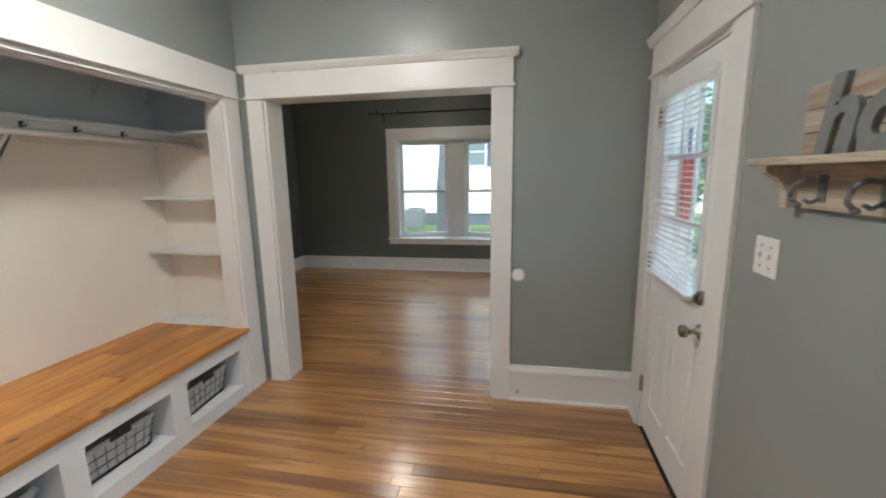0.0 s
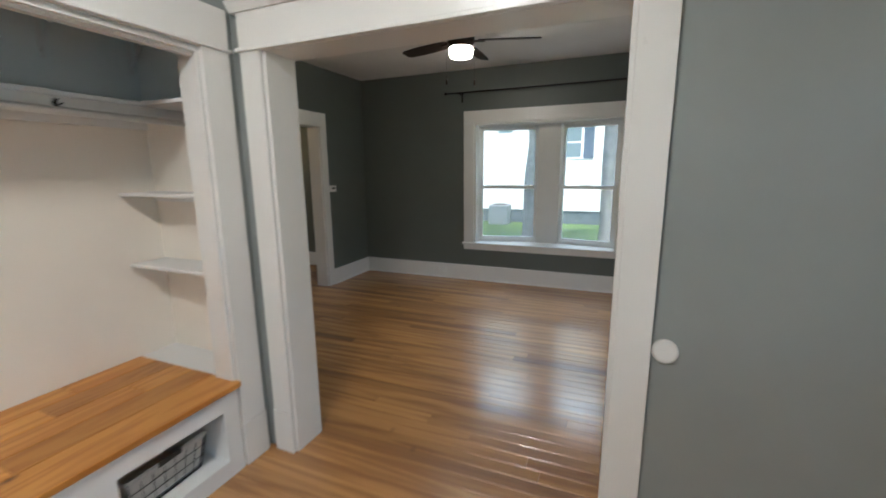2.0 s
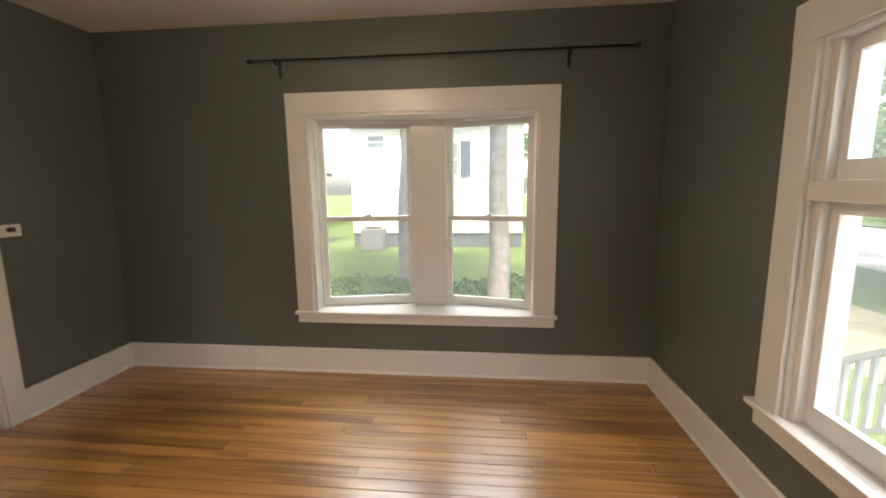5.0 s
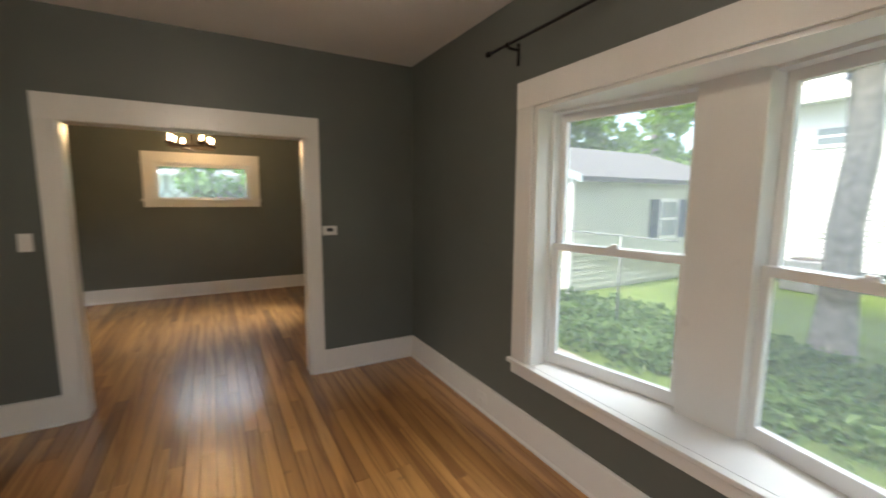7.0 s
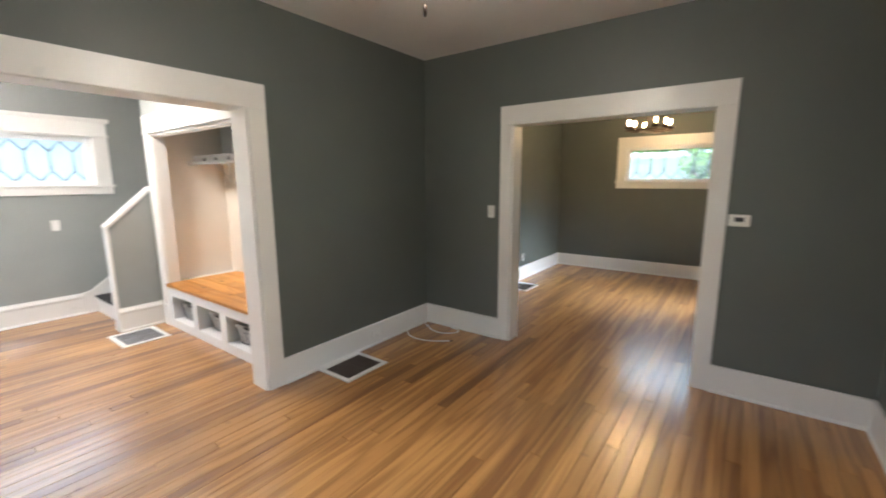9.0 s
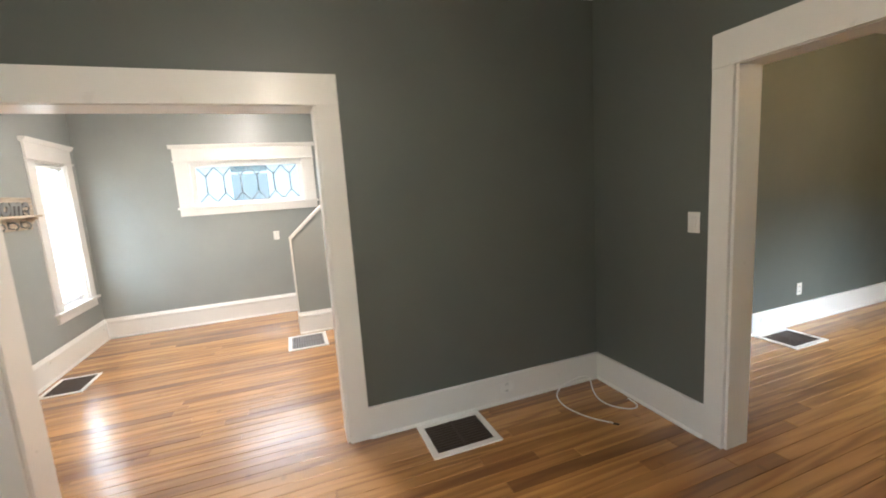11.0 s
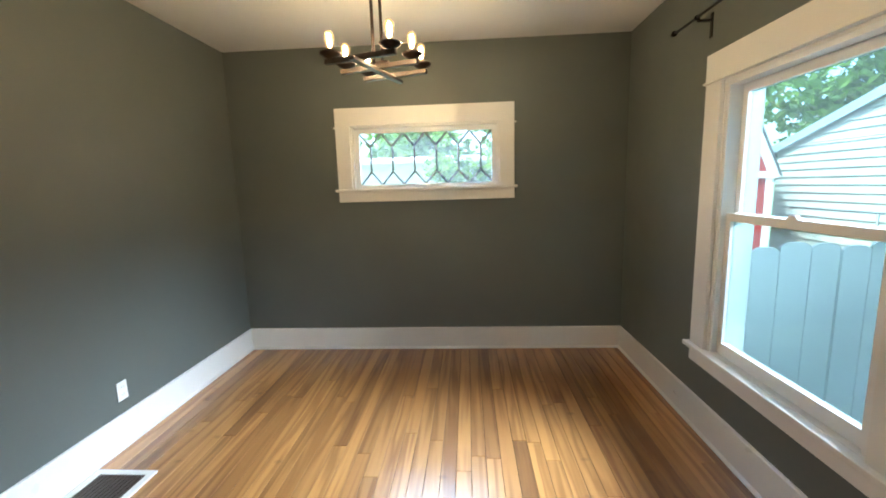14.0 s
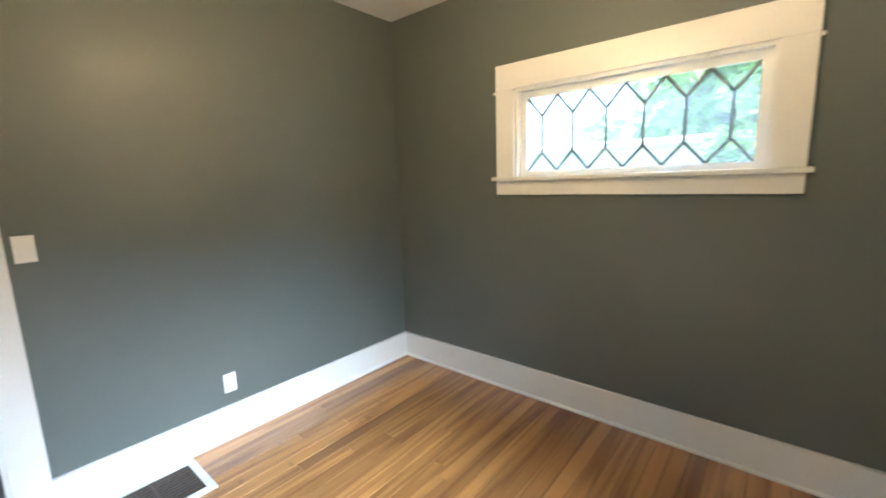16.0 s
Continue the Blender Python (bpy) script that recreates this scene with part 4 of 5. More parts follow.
def wall_plate(name, at, rot, kind, label, w=0.072, h=0.117):
    """A switch or outlet plate; local -y is into the room."""
    e = thing(name, label, "switch" if kind != "outlet" else "outlet", at, rot)
    part("plate", boxes((-w / 2, -0.006, -h / 2, w / 2, 0, h / 2), bevel=0.002), PLASTIC, e)
    if kind == "outlet":
        for z in (-0.024, 0.024):
            f = part("socket_face", boxes((-0.017, -0.008, z - 0.014, 0.017, -0.006, z + 0.014), bevel=0.001), PLASTIC, e)
            part("slots", boxes((-0.008, -0.0086, z - 0.006, -0.006, -0.008, z + 0.006), (0.006, -0.0086, z - 0.006, 0.008, -0.008, z + 0.006)), PLASTIC_DARK, f)
    elif kind == "toggle":
        n = 2 if w > 0.1 else 1
        for j in range(n):
            uu = (j - (n - 1) / 2) * 0.046
            part("toggle", boxes((uu - 0.005, -0.016, -0.004, uu + 0.005, -0.006, 0.012), bevel=0.001), PLASTIC, e)
            for zz in (-0.031, 0.031):
                part("screw", boxes((uu - 0.003, -0.0068, zz - 0.003, uu + 0.003, -0.006, zz + 0.003)), NICKEL, e)
    else:
        part("rocker", boxes((-0.017, -0.011, -0.033, 0.017, -0.006, 0.033), bevel=0.002), PLASTIC, e)
    return e


wall_plate("light_switch", (XR, -1.275, 1.262), -90, "toggle", "white double switch plate beside the front door", 0.118, 0.117)
wall_plate("light_switch", (XL, 0.992, 1.255), 90, "rocker", "white rocker switch beside the dining opening")
wall_plate("light_switch", (-3.62, YS, 1.275), 180, "rocker", "white rocker switch beside the kitchen doorway")
wall_plate("light_switch", (0.385, YF, 1.07), 180, "toggle", "white switch plate by the stairs")
wall_plate("wall_outlet", (-4.375, YS, 0.345), 180, "outlet", "white wall outlet in the dining room")
wall_plate("wall_outlet", (-0.69, YN - 0.02, 0.115), 0, "outlet", "white outlet set into the baseboard", 0.115, 0.07)
wall_plate("wall_outlet", (-1.12, YS + 0.02, 0.115), 180, "outlet", "white outlet set into the baseboard", 0.115, 0.07)
wall_plate("wall_outlet", (-3.55, YN - 0.02, 0.115), 0, "outlet", "white outlet set into the baseboard", 0.115, 0.07)
th = thing("thermostat", "white wall thermostat with a small dark display", "thermostat", (XL, 2.928, 1.272), 90)
part("body", boxes((-0.062, -0.026, -0.04, 0.062, 0, 0.04), bevel=0.005), PLASTIC, th)
part("display", boxes((-0.026, -0.0275, -0.008, 0.026, -0.026, 0.022)), PLASTIC_DARK, th)
bp = part("wall_bumper", lathe(bmesh.new(), [(0.043, 0.0), (0.043, -0.008), (0.036, -0.014), (0.02, -0.010), (0.004, -0.009)], (1.693, 0, 0.872), 28, "y"), PLASTIC)
tagged(bp, "round white door-knob bumper on the wall", "wall bumper")
ds = thing("door_stop", "small white spring door stop on the baseboard", "door stop")
part("spring", rod(bmesh.new(), (1.70, -0.02, 0.07), (1.70, -0.075, 0.07), 0.006, seg=10), NICKEL, ds)
part("tip", rod(bmesh.new(), (1.70, -0.075, 0.07), (1.70, -0.09, 0.07), 0.009, seg=10), PLASTIC, ds)

# hook shelf with a wooden sign on it
hs = thing("hook_shelf", "rustic weathered wood wall shelf with iron hooks", "shelf")
part("back_board", boxes((XR - 0.02, -2.16, 1.42, XR, -1.37, 1.53), bevel=0.003), BARN_WOOD, hs)
part("shelf_board", boxes((XR - 0.115, -2.2, 1.53, XR, -1.335, 1.549), bevel=0.004), BARN_WOOD, hs)
for y in (-1.39, -2.14):
    bm = prism(bmesh.new(), [(XR - 0.02, 1.53), (XR - 0.10, 1.53), (XR - 0.098, 1.512), (XR - 0.07, 1.498), (XR - 0.046, 1.462), (XR - 0.042, 1.42), (XR - 0.02, 1.42)], "y", y - 0.016, y + 0.016)
    part("corbel", bm, BARN_WOOD, hs)
for y in (-1.50, -1.68, -1.86, -2.04):
    bm = boxes((XR - 0.026, y - 0.012, 1.44, XR - 0.02, y + 0.012, 1.505), bevel=0.001)
    tube(bm, [(XR - 0.024, y, 1.49), (XR - 0.06, y, 1.495), (XR - 0.085, y, 1.478), (XR - 0.09, y, 1.452), (XR - 0.075, y, 1.436)], 0.006, 8)
    tube(bm, [(XR - 0.024, y, 1.45), (XR - 0.045, y, 1.438), (XR - 0.06, y, 1.446)], 0.005, 8)
    lathe(bm, [(0.002, -0.009), (0.009, -0.004), (0.009, 0.004), (0.002, 0.009)], (XR - 0.073, y, 1.434), 10, "z")
    part("hook", bm, GRAYLETTER, hs, "curled gray iron coat hook")
sg = thing("wooden_sign", "whitewashed plank sign with raised gray lettering", "sign")
for z0, z1 in ((1.550, 1.600), (1.602, 1.652), (1.654, 1.706)):
    part("plank", boxes((XR - 0.075, -2.15, z0, XR - 0.055, -1.493, z1), bevel=0.002), BARN_WOOD, sg)
tx = bpy.data.curves.new("lettering", "FONT")
tx.body, tx.size, tx.extrude, tx.offset = "home", 0.218, 0.006, 0.008
tx.shear = 0.22
lt = new("lettering", tx)
lt.parent = sg
lt.matrix_world = pose(XR - 0.083, -1.555, 1.557, 90, 0, -90)
tx.materials.append(GRAYLETTER)


def register(name, x0, y0, x1, y1, along, grille, label, border=0.038, n=11):
    e = thing(name, label, "floor register")
    bm = bmesh.new()
    for r in ((x0, y0, 0, x1, y0 + border, 0.009), (x0, y1 - border, 0, x1, y1, 0.009), (x0, y0 + border, 0, x0 + border, y1 - border, 0.009), (x1 - border, y0 + border, 0, x1, y1 - border, 0.009)):
        box(bm, *r)
    part("frame", bm, TRIM, e)
    a0, a1, b0, b1 = x0 + border, x1 - border, y0 + border, y1 - border
    part("backing", boxes((a0, b0, 0.0005, a1, b1, 0.002)), GAP, e)
    for k in range(n):
        f = (k + 0.5) / n
        if along == "x":
            m = b0 + (b1 - b0) * f
            r = (a0, m - (b1 - b0) / n * 0.28, 0.002, a1, m + (b1 - b0) / n * 0.28, 0.007)
        else:
            m = a0 + (a1 - a0) * f
            r = (m - (a1 - a0) / n * 0.28, b0, 0.002, m + (a1 - a0) / n * 0.28, b1, 0.007)
        part("slat", boxes(r), grille, e)
    part("cross_bar", boxes(((a0 + a1) / 2 - 0.006, b0, 0.002, (a0 + a1) / 2 + 0.006, b1, 0.0078), (a0, (b0 + b1) / 2 - 0.006, 0.002, a1, (b0 + b1) / 2 + 0.006, 0.0074)), grille, e)


register("floor_register", -0.88, 0.225, -0.44, 0.588, "x", REG_DARK, "dark floor register in a white frame, living room")
register("floor_register", -4.113, 0.235, -3.682, 0.579, "x", REG_DARK, "dark floor register in a white frame, dining room")
register("floor_register", -0.05, -2.12, 0.35, -1.66, "y", REG_GRAY, "gray floor register in a white frame by stairs", n=13)
register("floor_register", 2.04, -2.04, 2.36, -1.62, "y", REG_DARK, "dark floor register by the foyer front wall", 0.025)


def cable(name, pts, r, mat, label):
    cu = bpy.data.curves.new(name, "CURVE")
    cu.dimensions, cu.bevel_depth, cu.bevel_resolution, cu.resolution_u = "3D", r, 2, 8
    sp = cu.splines.new("NURBS")
    sp.points.add(len(pts) - 1)
    for q, p in zip(sp.points, pts):
        q.co = (*p, 1)
    sp.use_endpoint_u, sp.order_u = True, 4
    cu.materials.append(mat)
    return tagged(new(name, cu), label, "cable")


cable("coax_cable", [(-1.58, 0.745, 0.006), (-1.50, 0.66, 0.006), (-1.42, 0.50, 0.006), (-1.45, 0.30, 0.008), (-1.58, 0.225, 0.03), (-1.78, 0.215, 0.06), (-1.84, 0.23, 0.03), (-1.74, 0.36, 0.006), (-1.68, 0.52, 0.006), (-1.74, 0.64, 0.006), (-1.84, 0.70, 0.006), (-1.89, 0.64, 0.006), (-1.88, 0.56, 0.006)], 0.0045, PLASTIC, "loose white cable coiled in the corner")
tagged(part("cable_plug", rod(bmesh.new(), (-1.575, 0.75, 0.006), (-1.60, 0.775, 0.006), 0.006, seg=8), BRONZE), "small dark plug on the cable's end", "plug")


# ---- curtain rods ----
def curtain_rod(at, rot, u0, u1, brackets, z, label):
    e = thing("curtain_rod", label, "curtain rod", at, rot)
    part("pole", rod(bmesh.new(), (u0, -0.085, z), (u1, -0.085, z), 0.0085, seg=12), BLACK_METAL, e)
    for u, s in ((u0, -1), (u1, 1)):
        part("finial", lathe(bmesh.new(), [(0.009, 0), (0.016, s * 0.006), (0.016, s * 0.03), (0.011, s * 0.036), (0.004, s * 0.038)], (u, -0.085, z), 14, "x"), BLACK_METAL, e)
    for u in brackets:
        bm = boxes((u - 0.011, -0.006, z - 0.11, u + 0.011, 0, z + 0.02), bevel=0.001)
        box(bm, u - 0.008, -0.08, z - 0.025, u + 0.008, -0.006, z - 0.014)
        lathe(bm, [(0.014, -0.009), (0.014, 0.009)], (u, -0.085, z - 0.003), 12, "x")
        part("bracket", bm, BLACK_METAL, e)


curtain_rod((0, YN, 0), 0, -0.58, 2.16, (-0.40, 1.74), 2.46, "black iron curtain rod above the bay window")
curtain_rod((XR, 0, 0), -90, -2.72, -0.85, (-2.52, -1.05), 2.46, "black iron curtain rod above the front window")
curtain_rod((0, YN, 0), 0, -4.93, -3.15, (-4.69, -3.38), 2.42, "black iron curtain rod above the dining window")

# ---- ceiling fan ----
FX, FYY = 0.235, 1.93
fan = thing("ceiling_fan", "dark bronze five-blade ceiling fan with lit drum light", "ceiling fan", (FX, FYY, 0))
part("canopy", lathe(bmesh.new(), [(0.068, H), (0.068, H - 0.05), (0.05, H - 0.075), (0.02, H - 0.08)], seg=28), BRONZE, fan)
part("downrod", rod(bmesh.new(), (0, 0, H - 0.13), (0, 0, H - 0.07), 0.014), BRONZE, fan)
part("motor_housing", lathe(bmesh.new(), [(0.03, 2.635), (0.09, 2.615), (0.115, 2.58), (0.115, 2.535), (0.10, 2.52), (0.10, 2.50), (0.06, 2.498)], seg=32), BRONZE, fan)
part("light_drum", lathe(bmesh.new(), [(0.06, 2.498), (0.096, 2.496), (0.094, 2.44), (0.085, 2.425), (0.05, 2.42), (0.01, 2.418)], seg=32), FAN_GLOW, fan, "frosted drum light, switched on")
for k in range(5):
    bm = bmesh.new()
    prof = [(0.14, -0.05), (0.22, -0.066), (0.45, -0.07), (0.62, -0.058), (0.655, -0.035), (0.655, 0.045), (0.62, 0.06), (0.45, 0.066), (0.22, 0.055), (0.14, 0.04)]
    prism(bm, prof, "z", -0.004, 0.004)
    bmesh.ops.rotate(bm, verts=bm.verts, cent=(0, 0, 0), matrix=Matrix.Rotation(radians(12), 3, "X"))
    bl = part("blade", bm, BRONZE, fan)
    bl.matrix_basis = pose(0, 0, 2.555, 0, 0, 18 + 72 * k)
    arm = boxes((0.09, -0.018, -0.012, 0.20, 0.018, -0.004), bevel=0.002)
    part("blade_arm", arm, BRONZE, bl)
for dx, dy, z in ((-0.10, -0.08, 2.215), (0.08, 0.12, 2.235)):
    part("pull_chain", rod(bmesh.new(), (dx, dy, z + 0.02), (dx, dy, 2.52), 0.0008, seg=6), BRONZE, fan)
    part("pull_fob", lathe(bmesh.new(), [(0.004, z + 0.03), (0.008, z + 0.02), (0.008, z - 0.012), (0.003, z - 0.018)], (dx, dy, 0), 10), BRONZE, fan)

# ---- chandelier ----
CX, CY, CZ = -4.44, 1.87, 2.155
ch = thing("chandelier", "dark wood-beam chandelier with six glowing bulbs", "chandelier", (CX, CY, 0), -17)
part("canopy", lathe(bmesh.new(), [(0.062, H), (0.062, H - 0.015), (0.02, H - 0.035)], seg=24), BRONZE, ch)
bm = bmesh.new()
z = H - 0.035
k = 0
while z > CZ + 0.41:
    pts = []
    for j in range(9):
        a = 2 * math.pi * j / 8
        pts.append((0.011 * math.cos(a) if k % 2 else 0, 0 if k % 2 else 0.011 * math.cos(a), z - 0.02 + 0.02 * math.sin(a)))
    tube(bm, pts, 0.0032, 5)
    z -= 0.03
    k += 1
part("chain", bm, BRONZE, ch)
bm = bmesh.new()
tube(bm, [(0.012, 0.004, H - 0.03), (0.03, 0.0, 2.66), (0.015, -0.02, 2.60), (0.04, 0.0, 2.55), (0.012, 0.01, 2.52)], 0.003, 6)
part("lamp_cord", bm, BRASS, ch)
bm = bmesh.new()
arch = [(-0.048, 0, CZ + 0.02)] + [(-0.048 * math.cos(a), 0, CZ + 0.35 + 0.05 * math.sin(a)) for a in (math.pi * j / 8 for j in range(9))] + [(0.048, 0, CZ + 0.02)]
for p, q in zip(arch, arch[1:]):
    rod(bm, p, q, 0.009, 0.009, 8)
part("hanger_arch", bm, BRONZE, ch)
part("beam", boxes((-0.27, -0.016, CZ - 0.017, 0.27, 0.016, CZ), bevel=0.002), CHAND_WOOD, ch)
for x, w in ((-0.19, 0.2), (0.0, 0.23), (0.19, 0.2)):
    part("cross_beam", boxes((x - 0.014, -w, CZ, x + 0.014, w, CZ + 0.026), bevel=0.003), CHAND_WOOD, ch)
part("hub_bar", boxes((-0.012, -0.06, CZ + 0.026, 0.012, 0.06, CZ + 0.04), bevel=0.003), BRONZE, ch)
for x, y in ((-0.19, -0.17), (-0.19, 0.17), (0.0, -0.2), (0.0, 0.2), (0.19, -0.17), (0.19, 0.17)):
    cup = part("bulb_cup", lathe(bmesh.new(), [(0.012, CZ + 0.024), (0.05, CZ + 0.045), (0.056, CZ + 0.056), (0.045, CZ + 0.058), (0.018, CZ + 0.05), (0.018, CZ + 0.07), (0.014, CZ + 0.074)], (x, y, 0), 20), BRONZE, ch)
    part("bulb", lathe(bmesh.new(), [(0.013, CZ + 0.072), (0.014, CZ + 0.082), (0.021, CZ + 0.104), (0.025, CZ + 0.126), (0.023, CZ + 0.144), (0.014, CZ + 0.158), (0.003, CZ + 0.163)], (x, y, 0), 16), BULB_GLASS, cup, "glowing warm filament bulb").visible_shadow = False
    part("filament", lathe(bmesh.new(), [(0.004, CZ + 0.084), (0.009, CZ + 0.094), (0.0105, CZ + 0.122), (0.008, CZ + 0.142), (0.003, CZ + 0.148)], (x, y, 0), 10), BULB_GLOW, cup, "bright warm filament")

# Out-of-view fixture, added to give the foyer its warm light
fl = thing("foyer_ceiling_light", "added unseen flush light that warms and brightens the foyer", "ceiling light", (0.7, -1.62, 0))
part("pan", lathe(bmesh.new(), [(0.17, H), (0.17, H - 0.025), (0.15, H - 0.03)], seg=28), NICKEL, fl)
part("diffuser", lathe(bmesh.new(), [(0.15, H - 0.03), (0.14, H - 0.065), (0.09, H - 0.09), (0.01, H - 0.098)], seg=28), FOYER_GLOW, fl)

# ---- kitchen ----
kl = thing("kitchen_ceiling_light", "lit round flush light on the kitchen ceiling", "ceiling light", (-4.27, -1.74, -0.30))
part("pan", lathe(bmesh.new(), [(0.17, H), (0.17, H - 0.03), (0.15, H - 0.035)], seg=28), NICKEL, kl)
part("diffuser", lathe(bmesh.new(), [(0.15, H - 0.035), (0.145, H - 0.06), (0.10, H - 0.09), (0.01, H - 0.1)], seg=28), KITCHEN_GLOW, kl)
bc = thing("base_cabinet", "pale gray kitchen base cabinet", "cabinet")
part("body", boxes((-5.2, -0.60, 0.1, -3.50, -0.002, 0.862)), CABINET, bc)
part("toe_kick", boxes((-5.2, -0.53, 0, -3.52, -0.002, 0.1)), PLASTIC_DARK, bc)
for j in range(4):
    x = -5.2 + 0.425 * j
    dr = part("door", boxes((x + 0.006, -0.62, 0.12, x + 0.419, -0.602, 0.85), bevel=0.003), CABINET, bc)
    part("handle", rod(bmesh.new(), (x + 0.37, -0.645, 0.68), (x + 0.37, -0.645, 0.80), 0.006, seg=8), BLACK_METAL, dr)
ct = thing("butcher_block_counter", "wooden butcher-block counter on the base cabinet", "counter")
part("slab", boxes((-5.2, -0.66, 0.864, -3.46, -0.003, 0.902), bevel=0.004), BUTCHER, ct)
uc = thing("wall_cabinet", "pale gray kitchen wall cabinet", "cabinet")
part("body", boxes((-5.2, -0.34, 1.375, -3.50, -0.002, 2.44)), CABINET, uc)
for j in range(4):
    x = -5.2 + 0.425 * j
    part("door", boxes((x + 0.004, -0.36, 1.38, x + 0.421, -0.342, 2.43), bevel=0.003), CABINET, uc)
sh = thing("kitchen_shelving", "dark open shelving with wooden shelves under a counter", "shelving")
part("worktop", boxes((-5.55, -2.97, 0.87, -3.3, -2.5, 0.905), bevel=0.004), BUTCHER, sh)
for x in (-5.53, -4.42, -3.34):
    part("upright", boxes((x - 0.018, -2.96, 0, x + 0.018, -2.52, 0.87)), BLACK_METAL, sh)
for z in (0.18, 0.42, 0.64):
    part("shelf_board", boxes((-5.51, -2.96, z, -3.36, -2.53, z + 0.025), bevel=0.002), BUTCHER, sh)
part("back_board", boxes((-5.51, -2.985, 0.0, -3.36, -2.965, 0.87)), PLASTIC_DARK, sh)
# plain dark panel filling the wall from counter to wall cabinet
bs = thing("wall_tiles", "dark panel between the counter and the wall cabinet", "backsplash", kind="structure")
part("panel", boxes((-5.2, -0.006, 0.905, -3.52, -0.002, 1.372)), PLASTIC_DARK, bs)

# ---- outdoors ----
G = -0.75
structure("ground", boxes((-120, -120, G - 0.3, 120, 120, G)), LAWN, "mown green lawn reaching the horizon", "lawn")
structure("foundation", boxes((XD - 0.2, -3.52, G, XR + 0.2, YN + 0.2, -0.2)), FOUND, "gray house foundation", "foundation")
structure("subfloor", boxes((XF - 0.12, YF - 0.2, -0.2, XR + 0.2, 0.06, -0.022), (XD - 0.2, 0.06, -0.2, XR + 0.2, YN + 0.2, -0.022), (-2.4, YF - 0.2, -0.2, XF - 0.12, 0.06, -0.002), (XD - 0.2, -3.2, -0.2, -2.4, 0.06, -0.1)), GAP, "dark subfloor under the floor planks", "floor")
# Eaves are out of view, added so no direct sun enters the rooms
structure("sun_shade_eaves", boxes((XD - 0.85, -4.2, H + 0.125, XR + 0.85, YN + 0.85, H + 0.25)), SIDING, "white unseen eaves added to keep sun off the windows", "roof")
structure("path", boxes((-4.85, 3.95, G, 4.2, 6.6, G + 0.03)), CONCRETE, "pale concrete path beside the house", "path")
structure("front_walk", boxes((5.62, 3.0, G, 8.0, 9.0, G + 0.012)), BARE_EARTH, "dry bare earth by the porch steps", "path")
structure("road", boxes((11.3, -120, G, 20, 120, G + 0.02)), ROAD_PALE, "pale concrete street", "road")


def siding(name, axis, p, s, a0, a1, z0, z1, mat, parent, lap=0.12, top=None):
    """Clapboards on one face: each course tilts out at its foot. top(z) may narrow a course for a gable."""
    bm = bmesh.new()
    z = z0
    while z < z1 - 0.01:
        b0, b1 = (a0, a1) if top is None else top(z + lap / 2)
        if b1 - b0 > 0.05:
            z2 = min(z + lap, z1)
            prism(bm, [(p, z), (p + s * 0.03, z), (p + s * 0.005, z2), (p, z2)], "y" if axis == "x" else "x", b0, b1)
        z += lap
    return part(name, bm, mat, parent)


# white neighbour house to the north
nh = thing("neighbor_house", "white clapboard two-storey house with navy shutters", "house")
NX0, NX1, NY = -3.9, 2.55, 16.0
part("wall", boxes((NX0, NY, G + 0.55, NX1, NY + 9, 6.2)), SIDING, nh)
siding("clapboards", "y", NY, -1, NX0, NX1, G + 0.55, 6.2, SIDING, nh, 0.13)
part("foundation", boxes((NX0 + 0.02, NY + 0.03, G, NX1 - 0.02, NY + 8.97, G + 0.55)), FOUND, nh)
bm = prism(bmesh.new(), [(NX0 - 0.5, 6.1), ((NX0 + NX1) / 2, 8.6), (NX1 + 0.5, 6.1), (NX1 + 0.5, 6.3), ((NX0 + NX1) / 2, 8.85), (NX0 - 0.5, 6.3)], "y", NY - 0.5, NY + 9.4)
part("roof", bm, ROOF, nh)
part("gable", prism(bmesh.new(), [(NX0, 6.2), (NX1, 6.2), ((NX0 + NX1) / 2, 8.55)], "y", NY, NY + 9), SIDING, nh)
part("eave_return", boxes((NX0 - 0.4, NY - 0.45, 4.05, NX1 + 0.35, NY - 0.002, 4.25)), TRIM_COOL, nh)


def far_window(parent, axis, p, s, a, z, w, h, shutters=True):
    def b(a0, d0, z0, a1, d1, z1):
        return (a0, p + s * d0, z0, a1, p + s * d1, z1) if axis == "y" else (p + s * d0, a0, z0, p + s * d1, a1, z1)
    f = part("window", boxes(b(a - w / 2 - 0.09, 0.02, z - 0.09, a + w / 2 + 0.09, 0.05, z + h + 0.09)), TRIM_COOL, parent)
    part("pane", boxes(b(a - w / 2, 0.05, z, a + w / 2, 0.058, z + h / 2 - 0.03), b(a - w / 2, 0.05, z + h / 2 + 0.03, a + w / 2, 0.058, z + h)), DARKGLASS, f)
    if shutters:
        for q in (-1, 1):
            c = a + q * (w / 2 + 0.09 + 0.2)
            part("shutter", boxes(b(c - 0.19, 0.02, z - 0.07, c + 0.19, 0.06, z + h + 0.07)), SHUTTER, parent, "navy louvered shutter")


far_window(nh, "y", NY, -1, -0.32, 1.95, 0.95, 1.15)
far_window(nh, "y", NY, -1, -2.9, 3.0, 0.6, 0.4, False)
far_window(nh, "y", NY, -1, 1.9, 4.6, 0.8, 1.1)
far_window(nh, "y", NY, -1, -1.9, 4.6, 0.8, 1.1)

